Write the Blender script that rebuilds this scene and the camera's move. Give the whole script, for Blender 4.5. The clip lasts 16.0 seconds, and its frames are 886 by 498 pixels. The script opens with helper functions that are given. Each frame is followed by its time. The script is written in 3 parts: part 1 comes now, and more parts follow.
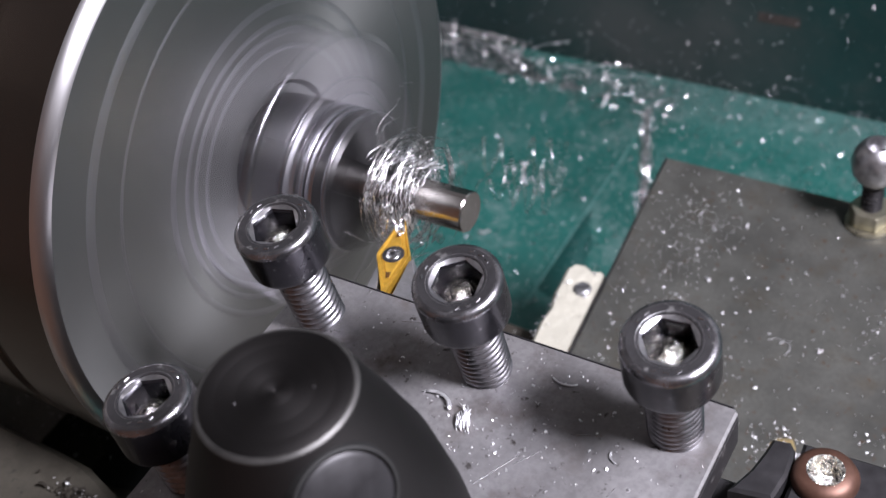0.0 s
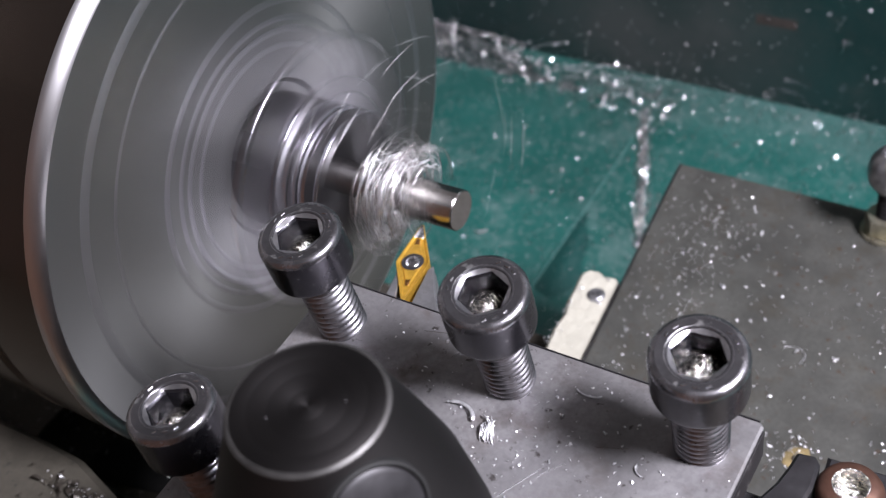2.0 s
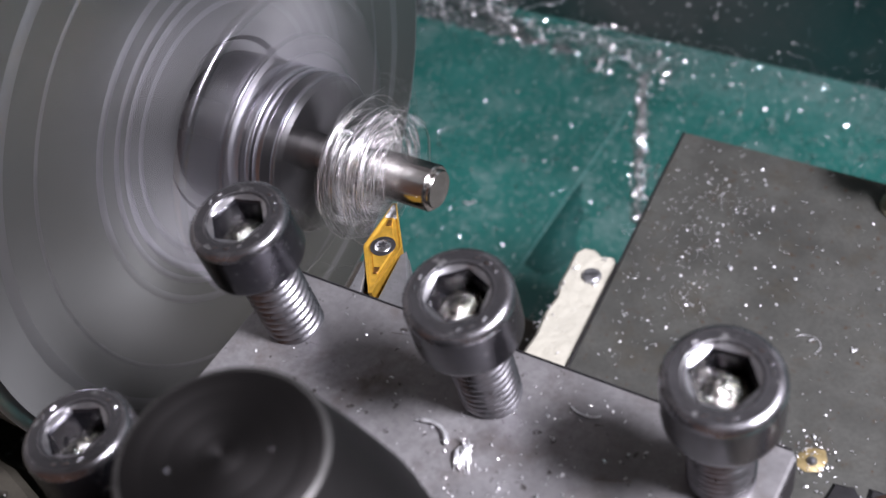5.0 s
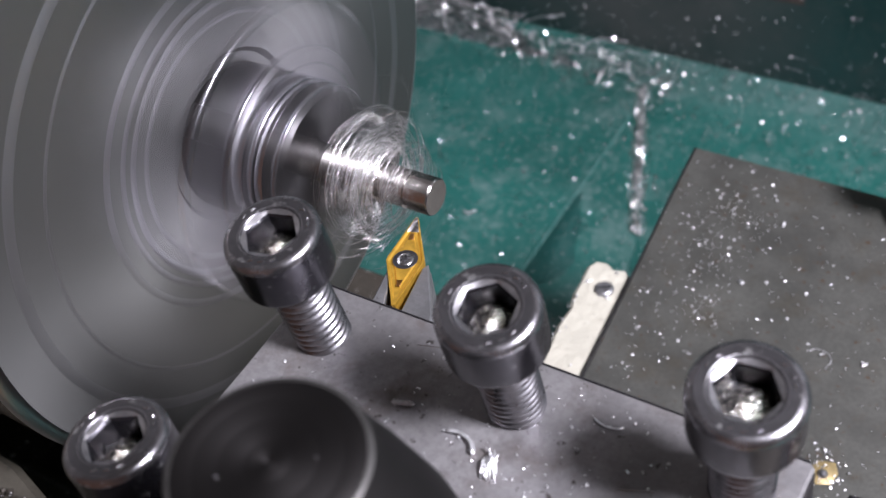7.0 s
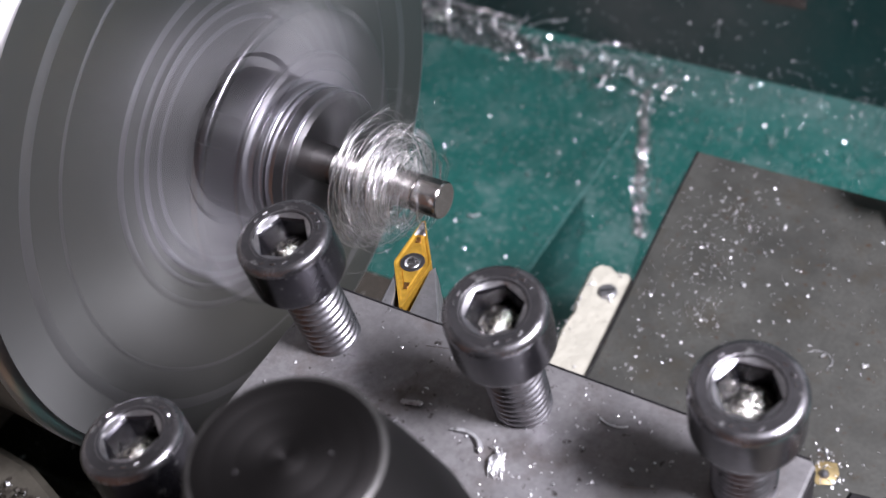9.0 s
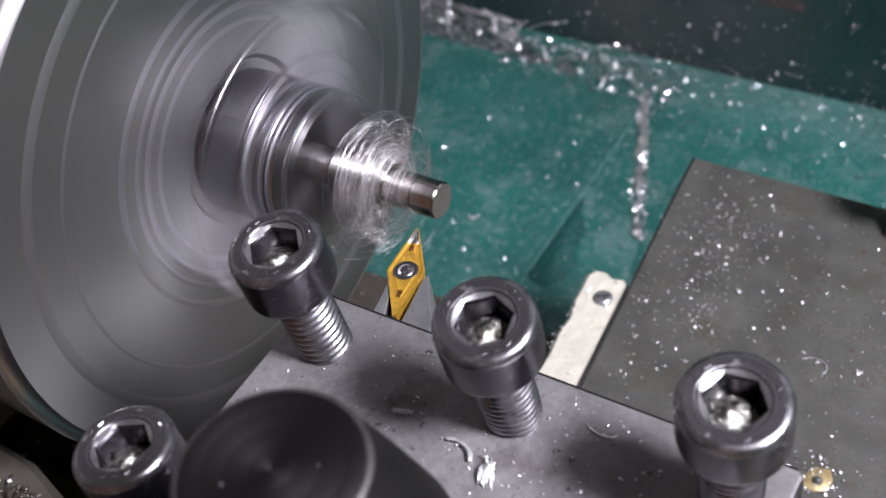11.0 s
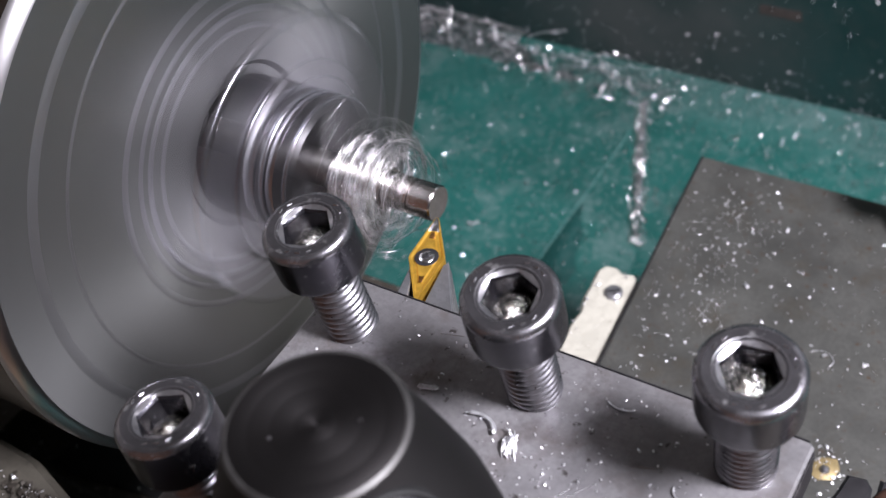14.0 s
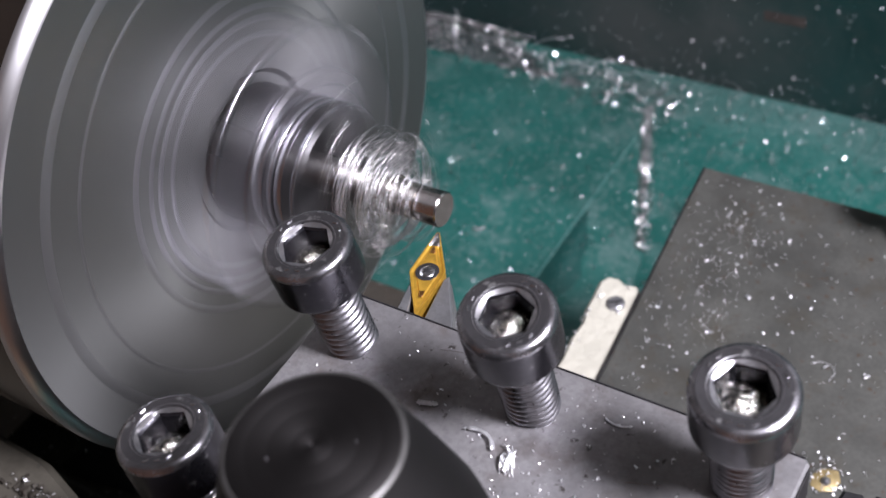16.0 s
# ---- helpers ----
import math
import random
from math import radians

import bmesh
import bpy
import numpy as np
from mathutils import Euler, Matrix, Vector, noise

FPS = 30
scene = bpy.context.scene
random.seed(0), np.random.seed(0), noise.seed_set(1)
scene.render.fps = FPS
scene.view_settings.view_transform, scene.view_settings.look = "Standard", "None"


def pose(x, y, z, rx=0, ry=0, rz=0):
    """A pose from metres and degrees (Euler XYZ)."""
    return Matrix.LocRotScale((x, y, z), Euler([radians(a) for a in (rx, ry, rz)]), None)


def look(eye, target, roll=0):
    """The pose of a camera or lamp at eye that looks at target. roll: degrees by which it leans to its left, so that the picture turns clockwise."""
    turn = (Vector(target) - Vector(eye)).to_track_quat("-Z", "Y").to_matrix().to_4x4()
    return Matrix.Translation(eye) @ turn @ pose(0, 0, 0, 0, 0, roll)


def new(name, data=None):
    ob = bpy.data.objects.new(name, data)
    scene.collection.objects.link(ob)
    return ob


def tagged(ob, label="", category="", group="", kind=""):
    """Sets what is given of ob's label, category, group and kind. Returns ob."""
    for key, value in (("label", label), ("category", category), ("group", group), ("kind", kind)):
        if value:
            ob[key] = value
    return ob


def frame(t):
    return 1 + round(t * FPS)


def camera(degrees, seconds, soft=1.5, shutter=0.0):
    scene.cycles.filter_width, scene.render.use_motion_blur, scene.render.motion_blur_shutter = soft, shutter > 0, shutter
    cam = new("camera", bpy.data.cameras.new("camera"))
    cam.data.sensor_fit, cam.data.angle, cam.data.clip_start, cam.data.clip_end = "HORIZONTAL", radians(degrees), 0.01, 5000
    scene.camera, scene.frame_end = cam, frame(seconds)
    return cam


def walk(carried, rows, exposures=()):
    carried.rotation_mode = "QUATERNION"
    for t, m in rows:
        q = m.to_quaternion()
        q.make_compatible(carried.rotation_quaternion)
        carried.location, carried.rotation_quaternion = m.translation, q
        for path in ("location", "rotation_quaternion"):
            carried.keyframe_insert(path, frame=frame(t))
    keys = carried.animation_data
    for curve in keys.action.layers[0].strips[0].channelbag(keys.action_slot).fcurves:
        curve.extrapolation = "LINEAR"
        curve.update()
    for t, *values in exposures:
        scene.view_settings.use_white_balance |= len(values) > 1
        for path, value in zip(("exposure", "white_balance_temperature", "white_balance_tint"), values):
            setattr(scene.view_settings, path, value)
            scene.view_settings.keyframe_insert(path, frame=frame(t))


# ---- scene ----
cam = camera(40.4, 16.0, soft=1.25, shutter=1.4)
cam.data.dof.use_dof, cam.data.dof.focus_distance, cam.data.dof.aperture_fstop = True, 0.19, 36.0
EYES = [
    (0, 0.0888, -0.0925, 0.1380, 45.38, 8.78, 30.13),
    (0.5, 0.0894, -0.0928, 0.1390, 45.53, 8.61, 30.36),
    (1, 0.0896, -0.0926, 0.1378, 45.20, 8.33, 30.43),
    (1.5, 0.0904, -0.0929, 0.1379, 45.31, 8.40, 30.49),
    (2, 0.0918, -0.0929, 0.1391, 45.41, 8.55, 30.51),
    (2.5, 0.0913, -0.0918, 0.1386, 45.37, 8.57, 30.58),
    (3, 0.0892, -0.0880, 0.1373, 45.17, 8.49, 30.50),
    (3.5, 0.0810, -0.0760, 0.1253, 44.13, 8.10, 30.19),
    (4, 0.0798, -0.0726, 0.1202, 43.63, 8.02, 29.95),
    (4.5, 0.0792, -0.0721, 0.1200, 43.60, 8.13, 30.21),
    (7, 0.0834, -0.0755, 0.1239, 44.23, 7.90, 30.84),
    (7.5, 0.0832, -0.0763, 0.1244, 44.35, 8.02, 30.82),
    (8, 0.0835, -0.0771, 0.1257, 44.43, 8.03, 30.95),
    (8.5, 0.0835, -0.0775, 0.1256, 44.41, 8.03, 30.90),
    (9, 0.0841, -0.0780, 0.1263, 44.41, 8.02, 30.87),
    (11.5, 0.0870, -0.0801, 0.1282, 44.62, 7.98, 31.01),
    (12, 0.0908, -0.0822, 0.1290, 44.78, 7.99, 30.97),
    (12.5, 0.0905, -0.0818, 0.1283, 44.84, 8.02, 30.91),
    (13, 0.0903, -0.0821, 0.1292, 44.94, 8.02, 31.02),
    (13.5, 0.0897, -0.0818, 0.1291, 44.90, 7.94, 31.06),
    (14, 0.0891, -0.0820, 0.1298, 44.96, 7.90, 31.22),
    (14.5, 0.0897, -0.0820, 0.1297, 44.99, 7.87, 31.32),
    (15, 0.0902, -0.0822, 0.1300, 45.02, 7.89, 31.28),
    (15.5, 0.0900, -0.0824, 0.1302, 45.06, 8.07, 31.33),
    (16, 0.0906, -0.0835, 0.1319, 45.24, 8.17, 31.42),
]
CARRIAGE = [
    (0, -0.0135, -0.0022),
    (0.5, -0.0130, -0.0024),
    (1, -0.0079, -0.0026),
    (1.5, -0.0067, -0.0031),
    (2, -0.0070, -0.0024),
    (2.5, -0.0078, -0.0023),
    (3, -0.0088, -0.0023),
    (3.5, -0.0075, -0.0019),
    (4, -0.0079, -0.0022),
    (4.5, -0.0080, -0.0020),
    (7, -0.0026, -0.0017),
    (7.5, -0.0035, -0.0021),
    (8, -0.0024, -0.0018),
    (8.5, -0.0025, -0.0018),
    (9, -0.0028, -0.0019),
    (11.5, -0.0021, -0.0041),
    (12, 0.0002, -0.0010),
    (12.5, -0.0002, 0.0021),
    (13, -0.0003, 0.0016),
    (13.5, -0.0002, 0.0012),
    (14, -0.0003, 0.0007),
    (14.5, 0.0000, 0.0000),
    (15, 0.0001, -0.0006),
    (15.5, 0.0001, -0.0011),
    (16, -0.0000, -0.0016),
]

walk(cam, [(t, pose(x, y, z, rx, ry, rz)) for t, x, y, z, rx, ry, rz in EYES])

# ---- light ----
world = bpy.data.worlds.new("workshop_air")
scene.world = world
world.use_nodes = True
world.node_tree.nodes["Background"].inputs[0].default_value = (0.55, 0.6, 0.68, 1)
world.node_tree.nodes["Background"].inputs[1].default_value = 0.012
scene.view_settings.exposure = 0.06


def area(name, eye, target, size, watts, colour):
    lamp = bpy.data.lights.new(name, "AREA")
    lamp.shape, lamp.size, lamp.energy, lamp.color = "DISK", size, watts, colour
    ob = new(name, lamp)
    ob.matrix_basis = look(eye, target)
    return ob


area("work_lamp_light", (0.42, 0.005, 0.45), (-0.02, 0.09, -0.07), 0.16, 12.4, (0.99, 0.962, 1.075))
# added fill from high on the right; no fixture is known there
area("unseen_fill_light", (0.80, 0.05, 1.30), (0.0, 0.1, 0.0), 0.7, 7.2, (0.985, 0.94, 1.075))


# ---- materials ----
class Mat:
    """A node material in the making."""

    def __init__(self, name, colour, rough=0.5, metal=0.0):
        self.m = bpy.data.materials.new(name)
        self.m.use_nodes = True
        self.t = self.m.node_tree
        self.b = self.t.nodes["Principled BSDF"]
        self.set("Base Color", (*colour, 1)), self.set("Roughness", rough), self.set("Metallic", metal)
        self.co = self.t.nodes.new("ShaderNodeTexCoord").outputs["Object"]
        self.bumped = None

    def set(self, key, value):
        self.b.inputs[key].default_value = value

    def noise(self, scale, detail=4.0, rough=0.6, stretch=None):
        n = self.t.nodes.new("ShaderNodeTexNoise")
        n.inputs["Scale"].default_value, n.inputs["Detail"].default_value, n.inputs["Roughness"].default_value = scale, detail, rough
        src = self.co
        if stretch:
            g = self.t.nodes.new("ShaderNodeMapping")
            g.inputs["Scale"].default_value = stretch
            self.t.links.new(src, g.inputs[0])
            src = g.outputs[0]
        self.t.links.new(src, n.inputs["Vector"])
        return n.outputs["Fac"]

    def ramp(self, fac, stops):
        r = self.t.nodes.new("ShaderNodeValToRGB")
        e = r.color_ramp.elements
        while len(e) < len(stops):
            e.new(0.5)
        for k, (p, c) in zip(e, stops):
            k.position, k.color = p, (*c, 1) if len(c) == 3 else c
        self.t.links.new(fac, r.inputs[0])
        return r.outputs[0]

    def mix(self, fac, a, b, mode="MIX"):
        x = self.t.nodes.new("ShaderNodeMix")
        x.data_type, x.blend_type = "RGBA", mode
        for s, v in ((x.inputs[0], fac), (x.inputs[6], a), (x.inputs[7], b)):
            if isinstance(v, (int, float)):
                s.default_value = v
            elif isinstance(v, tuple):
                s.default_value = (*v, 1)
            else:
                self.t.links.new(v, s)
        return x.outputs[2]

    def colour(self, out):
        self.t.links.new(out, self.b.inputs["Base Color"])
        return self

    def rough(self, fac, low, high):
        r = self.t.nodes.new("ShaderNodeMapRange")
        r.inputs["To Min"].default_value, r.inputs["To Max"].default_value = low, high
        self.t.links.new(fac, r.inputs[0])
        self.t.links.new(r.outputs[0], self.b.inputs["Roughness"])
        return self

    def bump(self, fac, height, strength=0.5):
        n = self.t.nodes.new("ShaderNodeBump")
        n.inputs["Distance"].default_value, n.inputs["Strength"].default_value = height, strength
        self.t.links.new(fac, n.inputs["Height"])
        if self.bumped:
            self.t.links.new(self.bumped, n.inputs["Normal"])
        self.bumped = n.outputs[0]
        self.t.links.new(n.outputs[0], self.b.inputs["Normal"])
        return self


def plain(name, colour, rough=0.5, metal=0.0, spread=0.25, scale=300.0):
    k = Mat(name, colour, rough, metal)
    n = k.noise(scale)
    low, high = tuple(c * (1 - spread) for c in colour), tuple(min(1, c * (1 + spread)) for c in colour)
    k.colour(k.ramp(n, [(0.3, low), (0.7, high)])).rough(n, max(0.05, rough - 0.1), rough + 0.1)
    return k


def ground_steel(name, colour, rough, metal, stain, speck, dirt=0.65):
    """Worn, machined steel with smears, scratches and dark specks."""
    k = Mat(name, colour, rough, metal)
    big, fine, line = k.noise(45, 6, 0.65), k.noise(700, 3), k.noise(260, 2, 0.5, (1.0, 14.0, 1.0))
    c = k.ramp(big, [(0.3, tuple(x * 0.6 for x in colour)), (0.55, colour), (0.75, tuple(x * 1.25 for x in colour))])
    c = k.mix(k.ramp(k.noise(85, 5, 0.65), [(0.52, (0, 0, 0)), (0.74, (dirt, dirt, dirt))]), c, stain)
    c = k.mix(k.ramp(k.noise(900, 2), [(0.42, (0, 0, 0)), (0.62, (0.3, 0.3, 0.3))]), c, tuple(x * 0.55 for x in colour))
    c = k.mix(k.ramp(k.noise(520, 3), [(0.63, (0, 0, 0)), (0.72, (0.85, 0.85, 0.85))]), c, speck)
    k.colour(c).rough(k.noise(70, 5, 0.65), rough - 0.16, rough + 0.18).bump(fine, 0.0001, 0.3).bump(line, 0.00006, 0.3)
    return k


def painted(name, colour, dust, rough):
    k = Mat(name, colour, rough)
    c = k.ramp(k.noise(14, 5), [(0.3, tuple(x * 0.7 for x in colour)), (0.7, tuple(x * 1.2 for x in colour))])
    c = k.mix(k.ramp(k.noise(55, 6, 0.7), [(0.5, (0, 0, 0)), (0.8, (0.42, 0.42, 0.42))]), c, dust)
    c = k.mix(k.ramp(k.noise(420, 4, 0.7), [(0.55, (0, 0, 0)), (0.74, (0.65, 0.65, 0.65))]), c, dust)
    return k.colour(c).rough(k.noise(30), rough - 0.1, rough + 0.15).bump(k.noise(160, 3), 0.0004, 0.3)


POST = ground_steel("tool_post_steel", (0.40, 0.39, 0.40), 0.43, 0.82, (0.14, 0.108, 0.09), (0.05, 0.04, 0.035), 0.85).m
PLATE = ground_steel("ground_cast_iron", (0.113, 0.113, 0.103), 0.5, 0.6, (0.085, 0.075, 0.058), (0.085, 0.05, 0.03), 0.9).m
SCREW = ground_steel("black_oxide_steel", (0.025, 0.024, 0.029), 0.27, 0.75, (0.05, 0.045, 0.042), (0.22, 0.22, 0.22)).m
RIM = ground_steel("rubbed_screw_rim", (0.12, 0.117, 0.124), 0.33, 0.85, (0.12, 0.11, 0.105), (0.40, 0.40, 0.40)).m
WORN = plain("rubbed_edge_steel", (0.40, 0.395, 0.41), 0.34, 0.95, 0.3, 450).m
RUBBED = plain("rubbed_screw_shoulder", (0.27, 0.265, 0.28), 0.26, 0.95, 0.3, 450).m
BRIGHT = plain("bright_worn_steel", (0.62, 0.62, 0.64), 0.25, 1.0, 0.15, 500).m
THREAD = plain("rolled_thread_steel", (0.24, 0.235, 0.25), 0.30, 0.95, 0.3, 400).m
HUB = ground_steel("dark_speckled_steel", (0.032, 0.03, 0.032), 0.45, 0.5, (0.035, 0.03, 0.03), (0.16, 0.15, 0.15)).m
BLACK = plain("blackened_steel", (0.025, 0.024, 0.026), 0.45, 0.5).m
# matte black for shade in gaps and for the slide body
PITCH = plain("pitch_black", (0.004, 0.004, 0.004), 0.7, 0.0).m
HUBEDGE = plain("rubbed_hub_edge", (0.07, 0.068, 0.066), 0.5, 0.8).m
RUST = plain("faint_rust", (0.045, 0.034, 0.03), 0.7).m
COPPER = plain("brown_washer_head", (0.095, 0.048, 0.034), 0.48, 0.6).m
GOLD = plain("titanium_nitride_gold", (0.60, 0.35, 0.05), 0.36, 0.75, 0.2, 600).m
GOLD_DARK = plain("dark_gold_groove", (0.13, 0.06, 0.015), 0.4, 0.75).m
SHANK = ground_steel("tool_shank_steel", (0.30, 0.30, 0.31), 0.42, 0.8, (0.2, 0.19, 0.18), (0.1, 0.1, 0.1)).m
CREAM = painted("cream_paint", (0.52, 0.50, 0.42), (0.25, 0.23, 0.19), 0.5)
CREAM.bump(CREAM.noise(220, 4), 0.0012, 0.7)
CREAM = CREAM.m
GREEN_RUBBED = painted("rubbed_green_enamel", (0.05, 0.15, 0.135), (0.22, 0.26, 0.26), 0.45).m
GREEN_DEEP = painted("deep_green_enamel", (0.013, 0.066, 0.059), (0.10, 0.13, 0.125), 0.3).m
GREEN = painted("green_enamel", (0.0145, 0.094, 0.080), (0.23, 0.27, 0.27), 0.38)
# the tray's green again, darkened for the shade on the upright guard
GREEN_SHADED = painted("shaded_green_enamel", (0.005, 0.026, 0.025), (0.055, 0.055, 0.053), 0.5)


def dusty_patch(k, centre, size, dust, strength):
    """A cloud of settled dust of one place and size on a surface."""
    g = k.t.nodes.new("ShaderNodeMapping")
    g.vector_type = "TEXTURE"
    g.inputs["Location"].default_value, g.inputs["Scale"].default_value = centre, size
    k.t.links.new(k.co, g.inputs[0])
    q = k.t.nodes.new("ShaderNodeTexGradient")
    q.gradient_type = "SPHERICAL"
    k.t.links.new(g.outputs[0], q.inputs[0])
    ball = k.ramp(q.outputs["Fac"], [(0.0, (0, 0, 0)), (0.55, (strength, strength, strength))])
    cloud = k.ramp(k.noise(26, 5, 0.6), [(0.3, (0.35, 0.35, 0.35)), (0.62, (1, 1, 1))])
    old = k.b.inputs["Base Color"].links[0].from_socket
    k.colour(k.mix(k.mix(1.0, ball, cloud, "MULTIPLY"), old, dust))


dusty_patch(GREEN_SHADED, (-0.108, 0.352, -0.196), (0.085, 0.05, 0.062), (0.06, 0.063, 0.062), 0.75)
dusty_patch(GREEN, (-0.03, 0.345, -0.231), (0.15, 0.034, 0.05), (0.15, 0.18, 0.18), 0.25)
GREEN_SHADED, GREEN = GREEN_SHADED.m, GREEN.m
SWARF = plain("bright_swarf", (0.80, 0.80, 0.82), 0.42, 0.85, 0.2, 900).m
TURNINGS = plain("fresh_steel_turnings", (0.74, 0.73, 0.74), 0.27, 1.0, 0.3, 900).m
GLITTER = Mat("packed_fine_swarf", (0.6, 0.59, 0.55), 0.25, 1.0)
GLITTER.colour(GLITTER.ramp(GLITTER.noise(1500, 2), [(0.35, (0.12, 0.11, 0.1)), (0.5, (0.7, 0.69, 0.66)), (0.75, (0.85, 0.8, 0.62))])).bump(GLITTER.noise(1400, 3), 0.0006, 1.0)
GLITTER = GLITTER.m
BRASSY = plain("yellow_plated_steel", (0.52, 0.49, 0.38), 0.3, 0.9).m
OCHRE = plain("ochre_oil_ring", (0.30, 0.23, 0.11), 0.45, 0.4).m
BED = ground_steel("oily_bed_iron", (0.075, 0.066, 0.055), 0.5, 0.5, (0.075, 0.06, 0.045), (0.3, 0.3, 0.28)).m
# for the unseen south wall, browned to warm the reflections in the steel
WARM = painted("brown_reflector_wall", (0.42, 0.20, 0.11), (0.36, 0.2, 0.12), 0.7).m
LEDGE = ground_steel("dusty_grey_ledge", (0.075, 0.068, 0.054), 0.6, 0.1, (0.03, 0.025, 0.02), (0.02, 0.02, 0.018), 0.95).m
DULL = Mat("matted_grey_swarf", (0.30, 0.285, 0.29), 0.5, 0.35)
DULL.colour(DULL.ramp(DULL.noise(420, 5, 0.7), [(0.38, (0.012, 0.04, 0.036)), (0.55, (0.07, 0.085, 0.085)), (0.68, (0.45, 0.45, 0.46))])).bump(DULL.noise(380, 4), 0.003, 1.0)
DULL = DULL.m
ROOM = painted("workshop_plaster", (0.42, 0.41, 0.39), (0.3, 0.29, 0.27), 0.8).m
WOOD = painted("bench_wood", (0.26, 0.16, 0.09), (0.2, 0.15, 0.1), 0.6).m


def turned(name, colour, rough, aniso, axis="X", metal=1.0, lay=0.25):
    """Machined steel, whose fine lay (rings at 0.25, rays at 0) stretches the highlights."""
    k = Mat(name, colour, rough, metal)
    g = k.t.nodes.new("ShaderNodeTangent")
    g.direction_type, g.axis = "RADIAL", axis
    k.t.links.new(g.outputs[0], k.b.inputs["Tangent"])
    k.set("Anisotropic", aniso), k.set("Anisotropic Rotation", lay)
    k.colour(k.ramp(k.noise(60, 4), [(0.3, tuple(x * 0.85 for x in colour)), (0.7, colour)]))
    return k.m


CHUCK = turned("turned_chuck_steel", (0.238, 0.242, 0.238), 0.44, 0.66, metal=0.95, lay=0.0)
RING = turned("turned_ring_steel", (0.4, 0.4, 0.42), 0.4, 0.78)
# brown tint puts the side's warm reflection into the steel's colour
SIDE = turned("brown_reflection_side", (0.13, 0.105, 0.09), 0.26, 0.5)
JAW = turned("jaw_steel", (0.125, 0.123, 0.127), 0.4, 0.4)
PALE = turned("pale_jaw_steel", (0.4, 0.39, 0.42), 0.5, 0.3)
# pale steel: the jaws' highlight streaks are put into its colour
EDGE = turned("jaw_highlight_steel", (0.66, 0.655, 0.71), 0.25, 0.0)
RIMSTEEL = turned("bright_rim_steel", (0.62, 0.61, 0.62), 0.34, 0.5)
HUBTOP = turned("dark_turned_steel", (0.035, 0.033, 0.033), 0.55, 0.35, "Z")
# darker bar steel, to dim the highlight next to the jaws
STOCK = turned("dimmed_bar_steel", (0.26, 0.25, 0.25), 0.38, 0.4)
ROD = turned("turned_rod_steel", (0.60, 0.57, 0.55), 0.22, 0.5)


# ---- mesh helpers, in millimetres ----
MM = 0.001


def mesh(name, verts, faces, smooth=True):
    me = bpy.data.meshes.new(name)
    me.from_pydata([(x * MM, y * MM, z * MM) for x, y, z in verts], [], faces)
    me.update()
    for p in me.polygons:
        p.use_smooth = smooth
    return me


def empty(name, x=0, y=0, z=0, rx=0, ry=0, rz=0):
    ob = new(name)
    ob.empty_display_size = 0.01
    ob.matrix_basis = pose(x * MM, y * MM, z * MM, rx, ry, rz)
    return ob


def part(name, me, material, parent=None, label="", at=(0, 0, 0, 0, 0, 0), flat=None):
    ob = new(name, me)
    me.materials.append(material) if not me.materials else None
    ob.parent = parent
    x, y, z, rx, ry, rz = at
    ob.matrix_basis = pose(x * MM, y * MM, z * MM, rx, ry, rz)
    if flat is not None:
        me.set_sharp_from_angle(angle=radians(flat))
    return tagged(ob, label)


def grid_mesh(name, rows, close_u=True, cap0=False, cap1=False):
    """A skin over rows of points of equal count."""
    n = len(rows[0])
    verts = [p for r in rows for p in r]
    faces = []
    for j in range(len(rows) - 1):
        for i in range(n if close_u else n - 1):
            k = (i + 1) % n
            faces.append((j * n + i, j * n + k, (j + 1) * n + k, (j + 1) * n + i))
    if cap0:
        faces.append(tuple(range(n - 1, -1, -1)))
    if cap1:
        faces.append(tuple(range((len(rows) - 1) * n, len(rows) * n)))
    return mesh(name, verts, faces)


def revolve(name, profile, seg=64, axis="z", cap0=False, cap1=False):
    """profile: (radius, height); a radius may be a function of the angle."""
    rows = []
    for r, h in profile:
        row = []
        for i in range(seg):
            a = 2 * math.pi * i / seg
            q = r(a) if callable(r) else r
            c, s = q * math.cos(a), q * math.sin(a)
            row.append((c, s, h) if axis == "z" else (h, c, s))
        rows.append(row)
    return grid_mesh(name, rows, True, cap0, cap1)


def prism(name, outline, z0, z1, bevel=0.4):
    """An upright prism over an outline (counter-clockwise), with chamfered top and bottom edges."""

    def inset(d):
        out = []
        n = len(outline)
        for i in range(n):
            a, b, e = Vector(outline[i - 1]), Vector(outline[i]), Vector(outline[(i + 1) % n])
            u, v = (b - a).normalized(), (e - b).normalized()
            k = Vector((-u.y - v.y, u.x + v.x))
            den = max(0.25, 1 + u.dot(v))
            out.append(b + k * (d / den))
        return out

    i = inset(bevel)
    rows = [[(p.x, p.y, z0) for p in i], [(x, y, z0 + bevel) for x, y in outline], [(x, y, z1 - bevel) for x, y in outline], [(p.x, p.y, z1) for p in i]]
    return grid_mesh(name, rows, True, True, True)


def block(name, x0, x1, y0, y1, z0, z1, bevel=0.4):
    me = prism(name, [(x0, y0), (x1, y0), (x1, y1), (x0, y1)], z0, z1, bevel)
    for p in me.polygons:
        p.use_smooth = False
    return me


